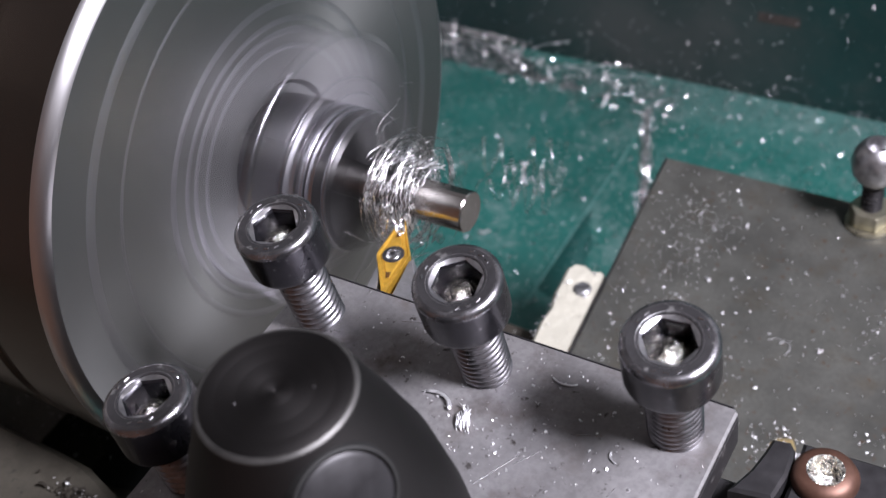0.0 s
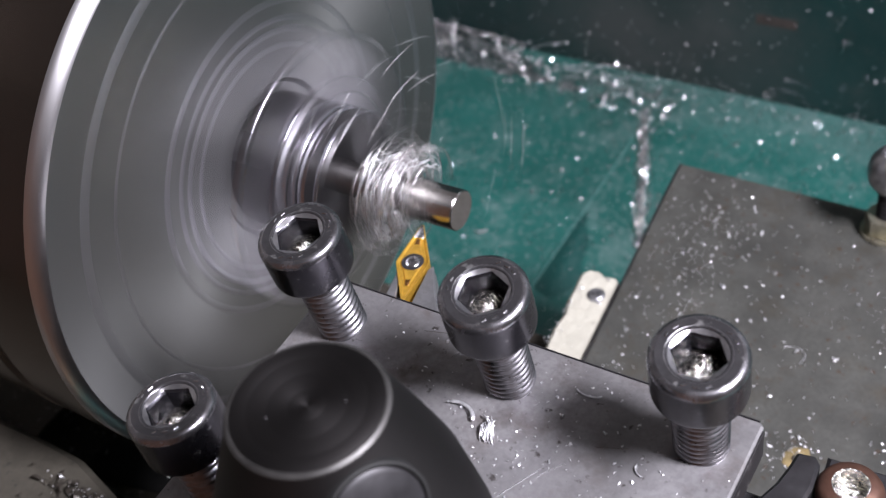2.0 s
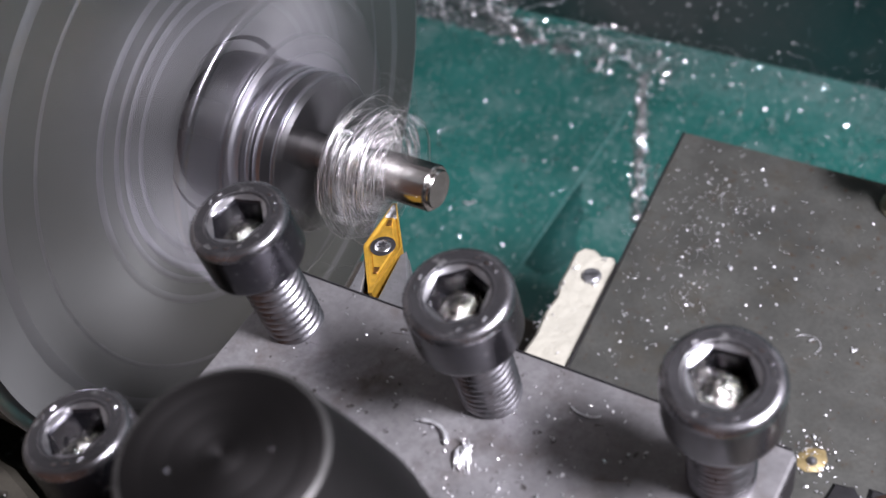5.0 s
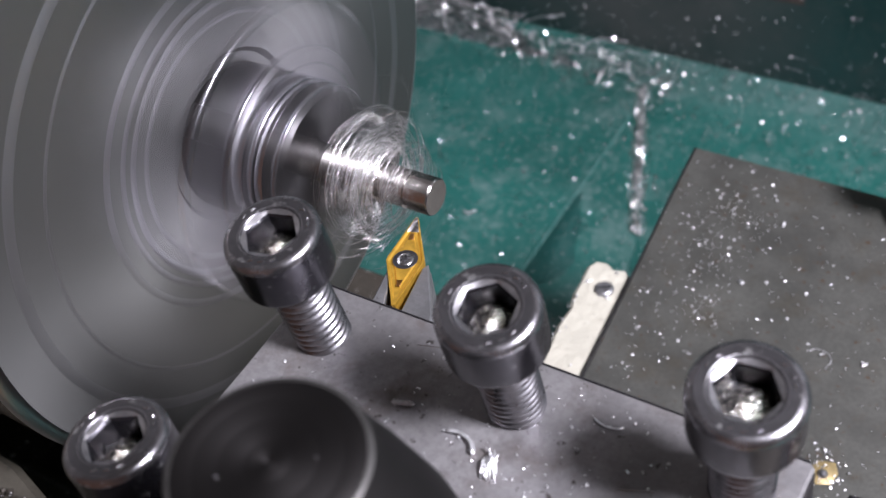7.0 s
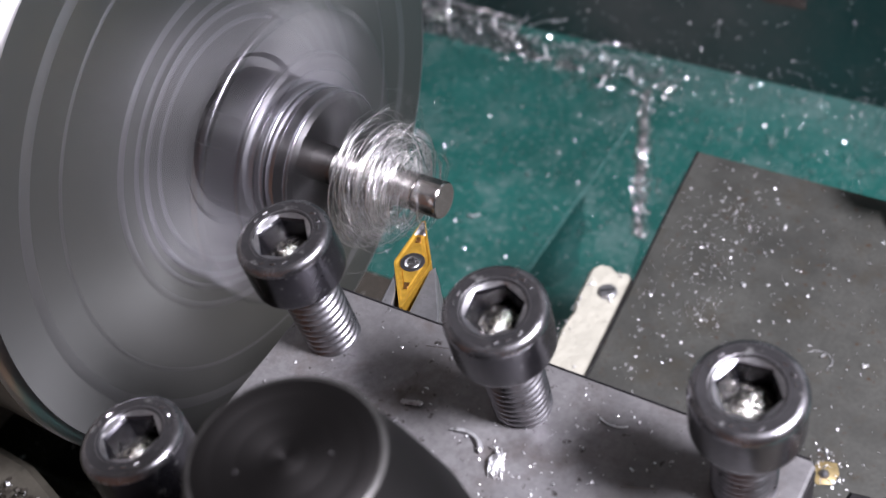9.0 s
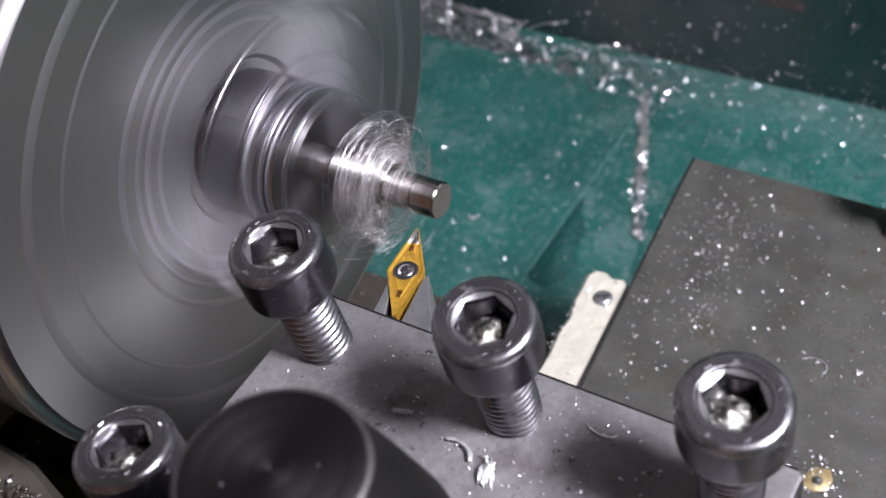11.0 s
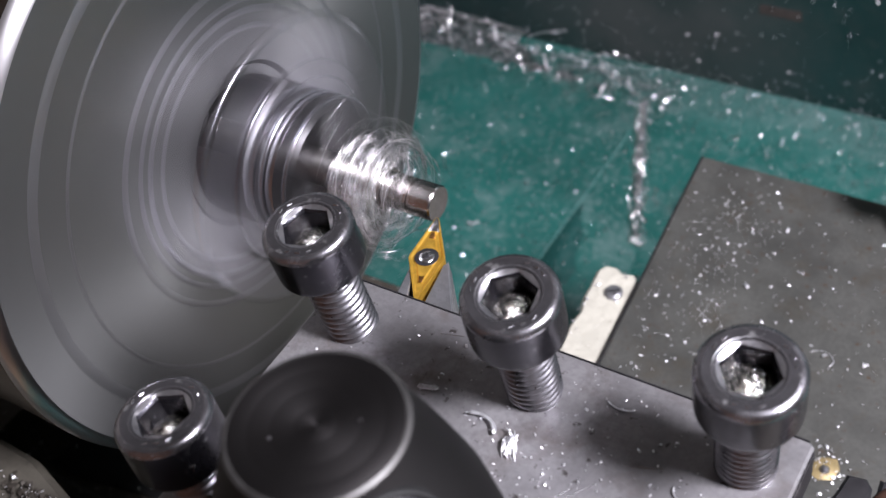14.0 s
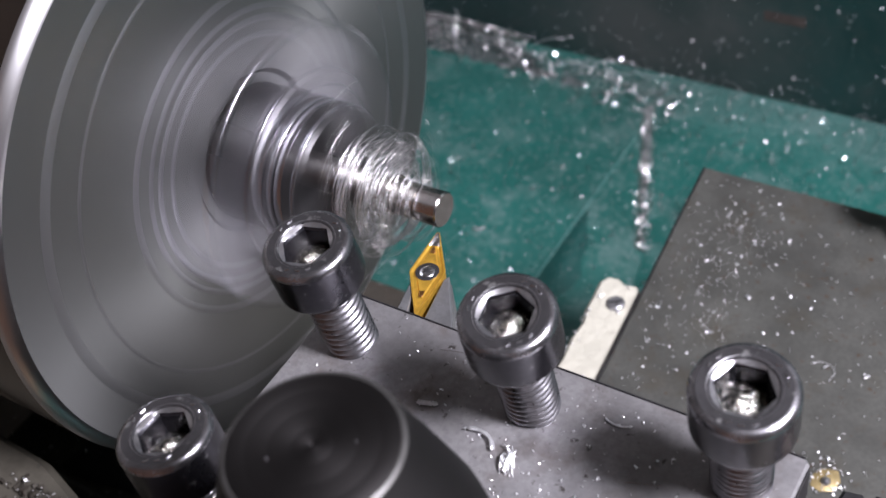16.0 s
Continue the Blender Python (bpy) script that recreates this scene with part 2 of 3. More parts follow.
def tube(verts, faces, path, radius, sides=5, flat=1.0):
    """Adds a thin wire along a path to verts and faces."""
    base = len(verts)
    n = len(path)
    for i, p in enumerate(path):
        p = Vector(p)
        d = (Vector(path[min(i + 1, n - 1)]) - Vector(path[max(i - 1, 0)])).normalized()
        u = d.cross(Vector((0.31, 0.52, 0.79))).normalized()
        v = d.cross(u)
        taper = radius * (0.45 if i in (0, n - 1) else 1.0)
        for k in range(sides):
            a = 2 * math.pi * k / sides
            verts.append(tuple(p + (u * math.cos(a) + v * math.sin(a) * flat) * taper))
    for i in range(n - 1):
        for k in range(sides):
            m = (k + 1) % sides
            faces.append((base + i * sides + k, base + i * sides + m, base + (i + 1) * sides + m, base + (i + 1) * sides + k))
    faces.append(tuple(base + k for k in range(sides - 1, -1, -1)))
    faces.append(tuple(base + (n - 1) * sides + k for k in range(sides)))


def hexed(a, flats):
    """The radius of a hexagon of that width across flats, at the angle a."""
    s = math.pi / 3
    return flats / 2 / math.cos((a % s) - s / 2)


# ---- the machine's fixed parts ----
AXIS_Y, AXIS_Z = 44.3, -17.9
TRAY_Z, WALL_Y = -231.0, 352.0


def setting():
    floor = part("floor", block("floor", -1200, 1200, -1200, 790, -1160, -1120), ROOM)
    tagged(floor, "grey concrete workshop floor under the lathe bench", "floor", kind="structure")
    ceiling = part("ceiling", block("ceiling", -1200, 1200, -1200, 790, 1400, 1440), ROOM)
    tagged(ceiling, "pale plaster workshop ceiling", "ceiling", kind="structure")
    # the south wall is unseen; its brown is added for warm reflections
    for name, box in (("wall_north", (-1200, 1200, 750, 790)), ("wall_south", (-1200, 1200, -1240, -1200)), ("wall_west", (-1240, -1200, -1200, 790)), ("wall_east", (1200, 1240, -1200, 790))):
        w = part(name, block(name, *box, -1120, 1400), WARM if name == "wall_south" else ROOM)
        tagged(w, "unseen brown wall added for warm reflections" if name == "wall_south" else "pale plastered workshop wall", "wall", kind="structure")
    bench = part("bench", block("bench", -760, 760, -300, 480, -292, -237, 3), WOOD)
    tagged(bench, "worn wooden workbench top carrying the lathe", "bench", kind="structure")
    for x, y in ((-720, -260), (650, -260), (-720, 370), (650, 370)):
        part("leg", block("leg", x, x + 70, y, y + 70, -1120, -292, 3), WOOD, bench)
    tray = part("chip_tray", block("chip_tray", -620, 620, -200, WALL_Y, TRAY_Z - 6, TRAY_Z, 1), GREEN)
    tagged(tray, "green enamelled chip tray littered with swarf", "chip tray", kind="structure")
    # a lapped sheet lies in the tray, with a fold along its edge
    lap = part("tray_panel", prism("tray_panel", [(-420, 150), (-50, 150), (-66, 236), (-102, 322), (-420, 322)], TRAY_Z, TRAY_Z + 3, 0.8), GREEN)
    tagged(lap, "green sheet panel lapped over the tray bottom", "tray panel", kind="structure")
    rib = part("tray_fold", block("tray_fold", -100.6, -99.4, 185, 300, TRAY_Z + 3, TRAY_Z + 3.8, 0.3), GREEN_RUBBED)
    tagged(rib, "raised fold line in the green tray panel", "fold", kind="structure")
    # an irregular patch of deeper green on the panel
    stain = part("dark_patch", prism("dark_patch", [(-100, 198), (-90, 195), (-84, 203), (-83, 212), (-87, 219), (-89, 231), (-95, 240), (-98, 249), (-100.8, 236)], TRAY_Z + 3.0, TRAY_Z + 3.3, 0.05), GREEN_DEEP)
    tagged(stain, "darker green patch on the tray panel", "stain", kind="structure")
    back = part("splash_guard", block("splash_guard", -620, 620, WALL_Y, WALL_Y + 8, TRAY_Z - 6, 260, 1), GREEN_SHADED)
    tagged(back, "green splash guard behind the lathe, its shade put into the colour", "splash guard", kind="structure")

    rust = part("rust_mark", block("rust_mark", -61, -42, WALL_Y - 0.15, WALL_Y - 0.02, -189, -184, 0.02), RUST)
    tagged(rust, "faint brown rust mark on the guard", "rust mark", kind="structure")


def lathe_bed():
    bed = tagged(empty("lathe_bed"), "oily cast iron lathe bed with two ways", "lathe bed")
    for y in (-14, 84):
        part("way", block("way", -420, 420, y, y + 20, -150, -128, 1.5), BED, bed)
        part("web", block("web", -420, 420, y + 4, y + 16, -231, -150, 1), BED, bed)
    part("gap_bed", block("gap_bed", -420, -62, -75, 103, -231, -151, 3), BED, bed)
    for x in (30, 210):
        part("cross_rib", block("cross_rib", x, x + 14, 2, 88, -225, -165, 1), BED, bed)
    # flat black slab painted in for the shaded gap below the chuck
    part("gap_shade", prism("gap_shade", [(-153.8, 14.9), (-145.2, 14.7), (-112.2, 20.7), (-110.2, 28.5), (-135.7, 28.2), (-151.8, 28.9)], -150.9, -150.4, 0.05), PITCH, bed, "black slab for the shaded gap under the chuck")
    part("front_ledge", prism("front_ledge", [(-350, -170), (-56, -170), (-63.7, -21), (-79, -16.6), (-89.6, -16.1), (-350, -16.1)], -231, -60, 1.5), LEDGE, bed, "dusty pale front ledge", flat=30)
    head = tagged(empty("headstock"), "dark oily headstock casting behind the chuck", "headstock")
    part("casting", block("casting", -420, -150, -40, 130, -128, 90, 6), BED, head)
    part("spindle_nose", revolve("spindle_nose", [(0, -150.0), (34, -150), (34, -121), (0, -121)], 48, "x"), BED, head, at=(0, AXIS_Y, AXIS_Z, 0, 0, 0), flat=35)


setting()
lathe_bed()

# ---- chuck, rod and swarf, which spin ----
FACE = -57.0


def sector(name, profile, half, seg=14):
    """A ring piece about the x axis; profile: a closed loop of (radius, x), half: degrees to either side of +z."""
    rows = []
    for i in range(seg + 1):
        a = radians(90 - half + 2 * half * i / seg)
        rows.append([(x, r * math.cos(a), r * math.sin(a)) for r, x in profile])
    return grid_mesh(name, rows, True, True, True)


def chuck():
    c = tagged(empty("lathe_chuck", 0, AXIS_Y, AXIS_Z), "fast spinning lathe chuck with stepped jaws of turned steel", "lathe chuck")
    p = [(62.5, FACE), (60.6, FACE)]
    p += [(17, FACE), (16, FACE - 1), (14, FACE - 1), (13, FACE - 2), (13, FACE - 40), (20, FACE - 62)]
    part("body", revolve("body", p, 128, "x"), CHUCK, c, flat=40)
    for q, w, h in ((53.9, 3.4, 0.07), (46.6, 1.4, 0.05), (33.4, 2.1, 0.1), (29.6, 1.7, 0.09), (27.2, 1.9, 0.1), (24.0, 1.7, 0.08)):
        ridge = [(q + w * (0.5 - i / 10), FACE - 0.02 + h * math.sin(math.pi * i / 10) ** 2) for i in range(11)]
        for k in range(3):
            part("ring_segment", sector("ring_segment", ridge + [(q, FACE - 0.4)], 33, 20), RING, c, "bright turned ring segment", at=(0, 0, 0, 120 * k + q * 3, 0, 0), flat=60)
    part("bright_rim", revolve("bright_rim", [(64.9, FACE - 2.6), (64.8, FACE - 2.0), (64.4, FACE - 1.3), (63.7, FACE - 0.6), (63.0, FACE - 0.1), (62.5, FACE)], 128, "x"), RIMSTEEL, c, "bright turned rim")
    side = [(20, FACE - 62), (64.6, FACE - 62), (64.6, FACE - 22), (63.8, FACE - 21), (63.8, FACE - 19), (64.6, FACE - 18), (64.9, FACE - 2.6)]
    part("outer_side", revolve("outer_side", side, 128, "x"), SIDE, c, "outer side with its brown reflection in the colour", flat=28)
    low = FACE + 0.2
    for k in range(3):
        turn = (0, 0, 0, 120 * k, 0, 0)
        j = part("jaw", sector("jaw", [(3.75, low), (3.75, -39.3), (14.2, -39.3), (14.2, low)], 34, 20), JAW, c, at=turn, flat=30)
        part("jaw_tip", sector("jaw_tip", [(3.75, -39.28), (3.75, -35.6), (13.4, -35.6), (14.2, -36.4), (14.2, -39.28)], 18), JAW, j, flat=30)
        # pale raised bands stand in for the highlight streaks round the jaws
        for x, w, half in ((-45.2, 2.3, 34), (-42.2, 1.2, 34), (-40.3, 1.7, 34), (-36.9, 1.1, 18)):
            part("highlight_band", sector("highlight_band", [(14.1, x - w / 2), (14.1, x + w / 2), (14.3, x + w / 2), (14.55, x + w / 5), (14.55, x - w / 5), (14.3, x - w / 2)], half, 20), EDGE, j, "highlight streak built as a pale raised band", flat=60)
        part("jaw_step", sector("jaw_step", [(14.6, low), (14.6, -41.5), (19.4, -41.5), (20.0, -42.3), (20.0, low)], 11), PALE, j, flat=30)
        part("jaw_step", sector("jaw_step", [(20.02, low), (20.02, -44), (28.0, -44), (28.0, low)], 7), PALE, j, flat=30)
        # rounded edges, paler than the jaws to carry their highlights
        for r, x, w, half in ((17.4, -41.5, 1.0, 11), (20.0, -42.3, 0.8, 11), (28.3, -43.4, 1.7, 10)):
            part("step_edge", sector("step_edge", [(r - 0.5, x - w), (r - 0.5, x + 0.02), (r + 0.1 * w, x + 0.02), (r + 0.5 * w, x - 0.3 * w), (r + 0.6 * w, x - w)], half), EDGE, j, "rounded step edge with its highlight in the colour", flat=60)
        part("scroll_slot", block("scroll_slot", FACE - 0.8, FACE + 0.12, -1.0, 1.0, 36, 62, 0.05), BED, c, at=turn)
    return c


def rod():
    w = tagged(empty("workpiece", 0, AXIS_Y, AXIS_Z), "short round steel bar being turned in the chuck", "workpiece")
    part("bar", revolve("bar", [(0, -118), (3.4, -118), (3.4, -18.6), (3.42, -18.4), (3.42, -17.6), (3.1, -17.5), (3.1, -16.9), (3.42, -16.8), (3.42, -12.7), (3.2, -12.4), (0, -12.38)], 64, "x"), ROD, w, flat=32)
    for a, x in ((10, -20.5), (130, -20.5), (250, -20.5)):
        part("tool_mark", block("tool_mark", x - 0.9, x + 0.9, -0.7, 0.7, 3.2, 3.46, 0.05), BLACK, w, at=(0, 0, 0, a, 0, 0))
    # added sleeve darkens the bar where the spinning jaws veil its highlight
    part("dimmed_length", revolve("dimmed_length", [(3.42, -118), (3.48, -118), (3.48, -24.6), (3.42, -24.5)], 48, "x"), STOCK, w, "darkened length of the bar beside the jaws", flat=32)
    skin = part("bar_skin", revolve("bar_skin", [(3.5, -24.0), (4.05, -24.0), (4.1, -23.8), (4.1, -12.6), (3.9, -12.3), (0, -12.28)], 64, "x"), ROD, w, "outer skin of the bar, cut back by the tool", flat=32)
    return w, skin


def winding(verts, faces, rnd, x0, x1, reach, count):
    """Thin turnings wound about the axis between x0 and x1; reach(x) is the outer radius there."""
    for k in range(count):
        x = rnd.uniform(x0, x1)
        r = 3.9 + (reach(x) - 3.9) * rnd.random() ** 0.6
        a0, sweep, dx = rnd.uniform(0, 6.28), rnd.uniform(0.5, 2.2), rnd.uniform(-1.8, 1.8)
        wob, ph = rnd.uniform(0.05, 0.45), rnd.uniform(0, 6)
        path = []
        for i in range(15):
            q = i / 14
            a = a0 + sweep * q
            rr = r + wob * math.sin(ph + q * 6)
            path.append((x + dx * q + 0.3 * math.sin(ph * 2 + q * 8), rr * math.cos(a), rr * math.sin(a)))
        tube(verts, faces, path, rnd.uniform(0.07, 0.155), 4, 0.5)


def coils(verts, faces, rnd, x0, x1, r0, r1, count):
    """Small tight helical curls caught in the tangle."""
    for k in range(count):
        a, r = rnd.uniform(0, 6.28), rnd.uniform(r0, r1)
        c = Vector((rnd.uniform(x0, x1), r * math.cos(a), r * math.sin(a)))
        d = Vector((rnd.uniform(-1, 1), rnd.uniform(-1, 1), rnd.uniform(-1, 1))).normalized()
        u = d.orthogonal().normalized()
        v = d.cross(u)
        cr, turns = rnd.uniform(0.5, 1.0), rnd.uniform(1.5, 3.5)
        path = [c + (u * math.cos(t) + v * math.sin(t)) * cr + d * (t * 0.16) for t in [i * 0.5 for i in range(int(turns * 12.5))]]
        tube(verts, faces, path, 0.13, 4, 0.6)


def nest():
    """Curled turnings wound round the bar."""
    rnd = random.Random(4)
    s = tagged(empty("swarf_nest", 0, AXIS_Y, AXIS_Z), "tangled bright steel turnings winding round the bar", "swarf", kind="stuff")
    verts, faces = [], []
    winding(verts, faces, rnd, -30.0, -22.0, lambda x: 13.2 - 0.07 * (x + 26.5) ** 2, 100)
    coils(verts, faces, rnd, -30, -22, 5.0, 11.0, 46)
    # long strays flung outward
    for k in range(12):
        x, a0, r = rnd.uniform(-33, -20), rnd.uniform(0, 6.28), rnd.uniform(12, 17) if k < 9 else rnd.uniform(17, 22)
        path = [(x + 0.4 * i + math.sin(i * 0.8 + k), (r - i * 0.35) * math.cos(a0 + i * 0.09), (r - i * 0.35) * math.sin(a0 + i * 0.09)) for i in range(14)]
        tube(verts, faces, path, 0.08, 4, 0.6)
    part("turnings", mesh("turnings", verts, faces), TURNINGS, s)
    return s


def front_nest():
    """The newest turnings, which work along the bar towards its end."""
    rnd = random.Random(14)
    s = tagged(empty("swarf_coil", 0, AXIS_Y, AXIS_Z), "fresh bright turnings winding towards the end of the bar", "swarf", kind="stuff")
    verts, faces = [], []
    winding(verts, faces, rnd, -24.5, -15.5, lambda x: 11.6 - 0.46 * (x + 24.5), 66)
    coils(verts, faces, rnd, -24, -17, 4.6, 7.0, 8)
    part("turnings", mesh("turnings", verts, faces), TURNINGS, s)
    return s


def flying_tangle():
    """A loose curly strand that the bar throws off as the cut begins."""
    rnd = random.Random(5)
    verts, faces = [], []
    for k in range(7):
        c = Vector((rnd.uniform(-8, 6), rnd.uniform(-5, 5), rnd.uniform(-6, 6)))
        r, ph, n = rnd.uniform(2.0, 4.5), rnd.uniform(0, 6), rnd.randint(22, 40)
        path = [c + Vector((0.22 * i, (r + 0.3 * math.sin(i)) * math.cos(ph + i * 0.42), (r + 0.3 * math.cos(i * 1.3)) * math.sin(ph + i * 0.42))) for i in range(n)]
        tube(verts, faces, path, 0.09, 4, 0.6)
    return tagged(part("loose_strand", mesh("loose_strand", verts, faces), TURNINGS), "loose curly steel strand flung off the bar", "swarf")


CHUCK_THING = chuck()
BAR_THING, SKIN = rod()
NEST_THING = nest()
FRONT_THING = front_nest()
STRAND_THING = flying_tangle()

# ---- the carriage: all of it slides together ----
RIDERS = []


def rides(ob):
    RIDERS.append(ob)
    return ob


def saddle():
    s = rides(tagged(empty("saddle"), "flat ground cast iron saddle plate dusted with chips", "lathe saddle"))
    part("plate", prism("plate", [(-4, 60), (150, 60), (150, 171), (-13, 171), (-11.5, 150), (-8.5, 115)], -128, -110, 0.5), PLATE, s, flat=30)
    part("flank", prism("flank", [(-18.0, 60), (-4.6, 60), (-9.0, 115), (-9.6, 119.5), (-12.2, 121.4), (-15.0, 120.6), (-17.6, 122.0), (-20.4, 121.6), (-22.0, 119.0), (-21.4, 114), (-21.0, 108), (-19.6, 103.5), (-19.9, 97), (-18.8, 90), (-19.2, 80)], -127.5, -112, 0.9), CREAM, s, "chipped cream painted flank", flat=30)
    gib = part("gib_screw", revolve("gib_screw", [(0, -110.9), (1.9, -110.9), (2.5, -111.4), (2.6, -113)], 24), SHANK, s, "dull grey slotted screw head", at=(-14.0, 112.6, 0, 0, 0, 30), flat=35)
    # thin black bar on the head paints the shade of its slot
    part("slot", block("slot", -1.8, 1.8, -0.3, 0.3, -111.0, -110.86, 0.02), BLACK, gib)
    part("edge_seam", prism("edge_seam", [(-4.15, 60), (-4.02, 60), (-8.55, 115), (-11.55, 150), (-13.05, 170.9), (-13.35, 170.9), (-11.85, 150), (-8.8, 115)], -113, -110.1, 0.05), BLACK, s)
    part("apron", block("apron", 0, 150, -60, 59, -127.5, -112, 1), BED, s)
    part("ochre_patch", prism("ochre_patch", [(51.2, 78.6), (53.6, 77.9), (56.4, 79.2), (57.0, 82.4), (55.6, 85.0), (52.4, 84.3), (50.8, 81.8)], -110.0, -109.85, 0.05), OCHRE, s, "ochre grease stain")
    part("oil_plug", revolve("oil_plug", [(0, -108.9), (0.7, -109.0), (1.1, -109.4), (1.2, -109.9)], 24), WORN, s, "small oil nipple", at=(54, 81, 0, 0, 0, 0), flat=35)
    slide = rides(tagged(empty("cross_slide"), "blackened compound slide under the tool post", "cross slide"))
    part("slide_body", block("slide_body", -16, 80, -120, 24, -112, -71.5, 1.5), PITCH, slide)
    part("compound", block("compound", -8, 74, -90, 14, -71.5, -50, 1.5), BED, slide)


def clamp_stud():
    s = rides(tagged(empty("clamp_stud", 50.5, 164, -110), "plated stud with hex nut and round drilled head", "clamp stud"))
    part("washer", revolve("washer", [(2.5, 0), (6.4, 0), (6.6, 0.4), (6.4, 1.2), (2.5, 1.2)], 32), BRASSY, s, "yellow plated washer", flat=35)
    part("nut", revolve("nut", [(2.5, 1.2), (lambda a: hexed(a, 9.5), 1.3), (lambda a: hexed(a, 10), 1.8), (lambda a: hexed(a, 10), 6.0), (lambda a: min(5.1, hexed(a, 10)), 6.6), (2.5, 6.6)], 48), BRASSY, s, "yellow plated hexagon nut", flat=30)
    part("stud", revolve("stud", [(3.0, 6.6), (2.5, 7.4), (3.0, 8.2), (2.5, 9), (3.0, 9.8), (2.5, 10.6), (3.0, 11.4), (2.5, 12.2), (3.0, 13), (2.5, 13.8), (3.0, 14.6), (2.6, 16)], 32), BLACK, s, "black threaded stud", flat=35)
    part("drilled_head", revolve("drilled_head", [(2.6, 15.5), (4.6, 17), (6.2, 19.5), (6.7, 22.5), (6.2, 25.5), (4.6, 28.2), (3.2, 29), (3.0, 28.5), (2.8, 25), (0, 25)], 40), WORN, s, "round bright head with a hole", flat=50)


def clamp_screw(parent, x, y, top, turn, lean):
    """A socket head cap screw, eight millimetre thread."""
    h = 8.0
    prof = [(3.9, top - h), (5.9, top - h), (6.35, top - h + 0.5), (6.4, top - h + 1), (6.4, top - 1.1)]
    head = part("clamp_screw", revolve("clamp_screw", prof, 64), SCREW, parent, "black steel socket head screw", at=(x, y, 0, *lean, turn), flat=40)
    part("chamfer", revolve("chamfer", [(6.4, top - 1.1), (6.34, top - 0.75), (6.17, top - 0.42), (5.92, top - 0.18), (5.65, top - 0.05), (5.4, top)], 64), RUBBED, head, "worn bright rim")
    ring = [(5.4, top), (4.0, top), (3.9, top - 0.1)]
    part("rim", revolve("rim", ring, 64), RIM, head, flat=40)
    sock = [(3.9, top - 0.1), (lambda a: hexed(a, 6.3), top - 0.75), (lambda a: hexed(a, 6.0), top - 1.0), (lambda a: hexed(a, 6.0), top - 4.4), (0.01, top - 4.9)]
    part("socket", revolve("socket", sock, 72), SCREW, head, flat=25)
    part("socket_edge", revolve("socket_edge", [(4.25, top + 0.02), (3.95, top - 0.1), (lambda a: hexed(a, 6.3), top - 0.5)], 72), WORN, head, "bright countersunk socket edge", flat=40)
    rnd = random.Random(int(x * 7 + y))
    rows = []
    for j in range(7):
        rr = 2.95 * (1 - j / 6.4)
        rows.append([(rr * math.cos(a) - 0.3, rr * math.sin(a) - 0.5 * (j / 6), top - 3.9 + 1.7 * (j / 6) + rnd.uniform(-0.22, 0.22)) for a in [2 * math.pi * i / 26 for i in range(26)]])
    part("packed_swarf", grid_mesh("packed_swarf", rows, True, False, True), GLITTER, head, "fine bright swarf in the socket")
    # raised grade marks, too worn to read
    for k, a in enumerate((20, 35, 52, 140, 158, 262, 280, 298)):
        q = radians(a)
        part("grade_mark", block("grade_mark", -0.12, 0.12, -0.38, 0.38, top, top + 0.14, 0.04), BRIGHT, head, at=(4.85 * math.cos(q), 4.85 * math.sin(q), 0, 0, 0, a + 15 * (k % 3)))
    z0, z1, pitch, seg = -1.0, top - h + 0.3, 1.25, 40
    n = int((z1 - z0) / pitch * 7)
    rows = []
    for j in range(n + 1):
        z = z0 + (z1 - z0) * j / n
        row = []
        for i in range(seg):
            a = 2 * math.pi * i / seg
            q = (z / pitch - i / seg) % 1.0
            r = 3.38 + 0.6 * max(0.0, 1 - abs(q - 0.5) * 2.3) ** 0.8
            row.append((r * math.cos(a), r * math.sin(a), z))
        rows.append(row)
    part("thread", grid_mesh("thread", rows), THREAD, head, "bright rolled screw thread")
    return head


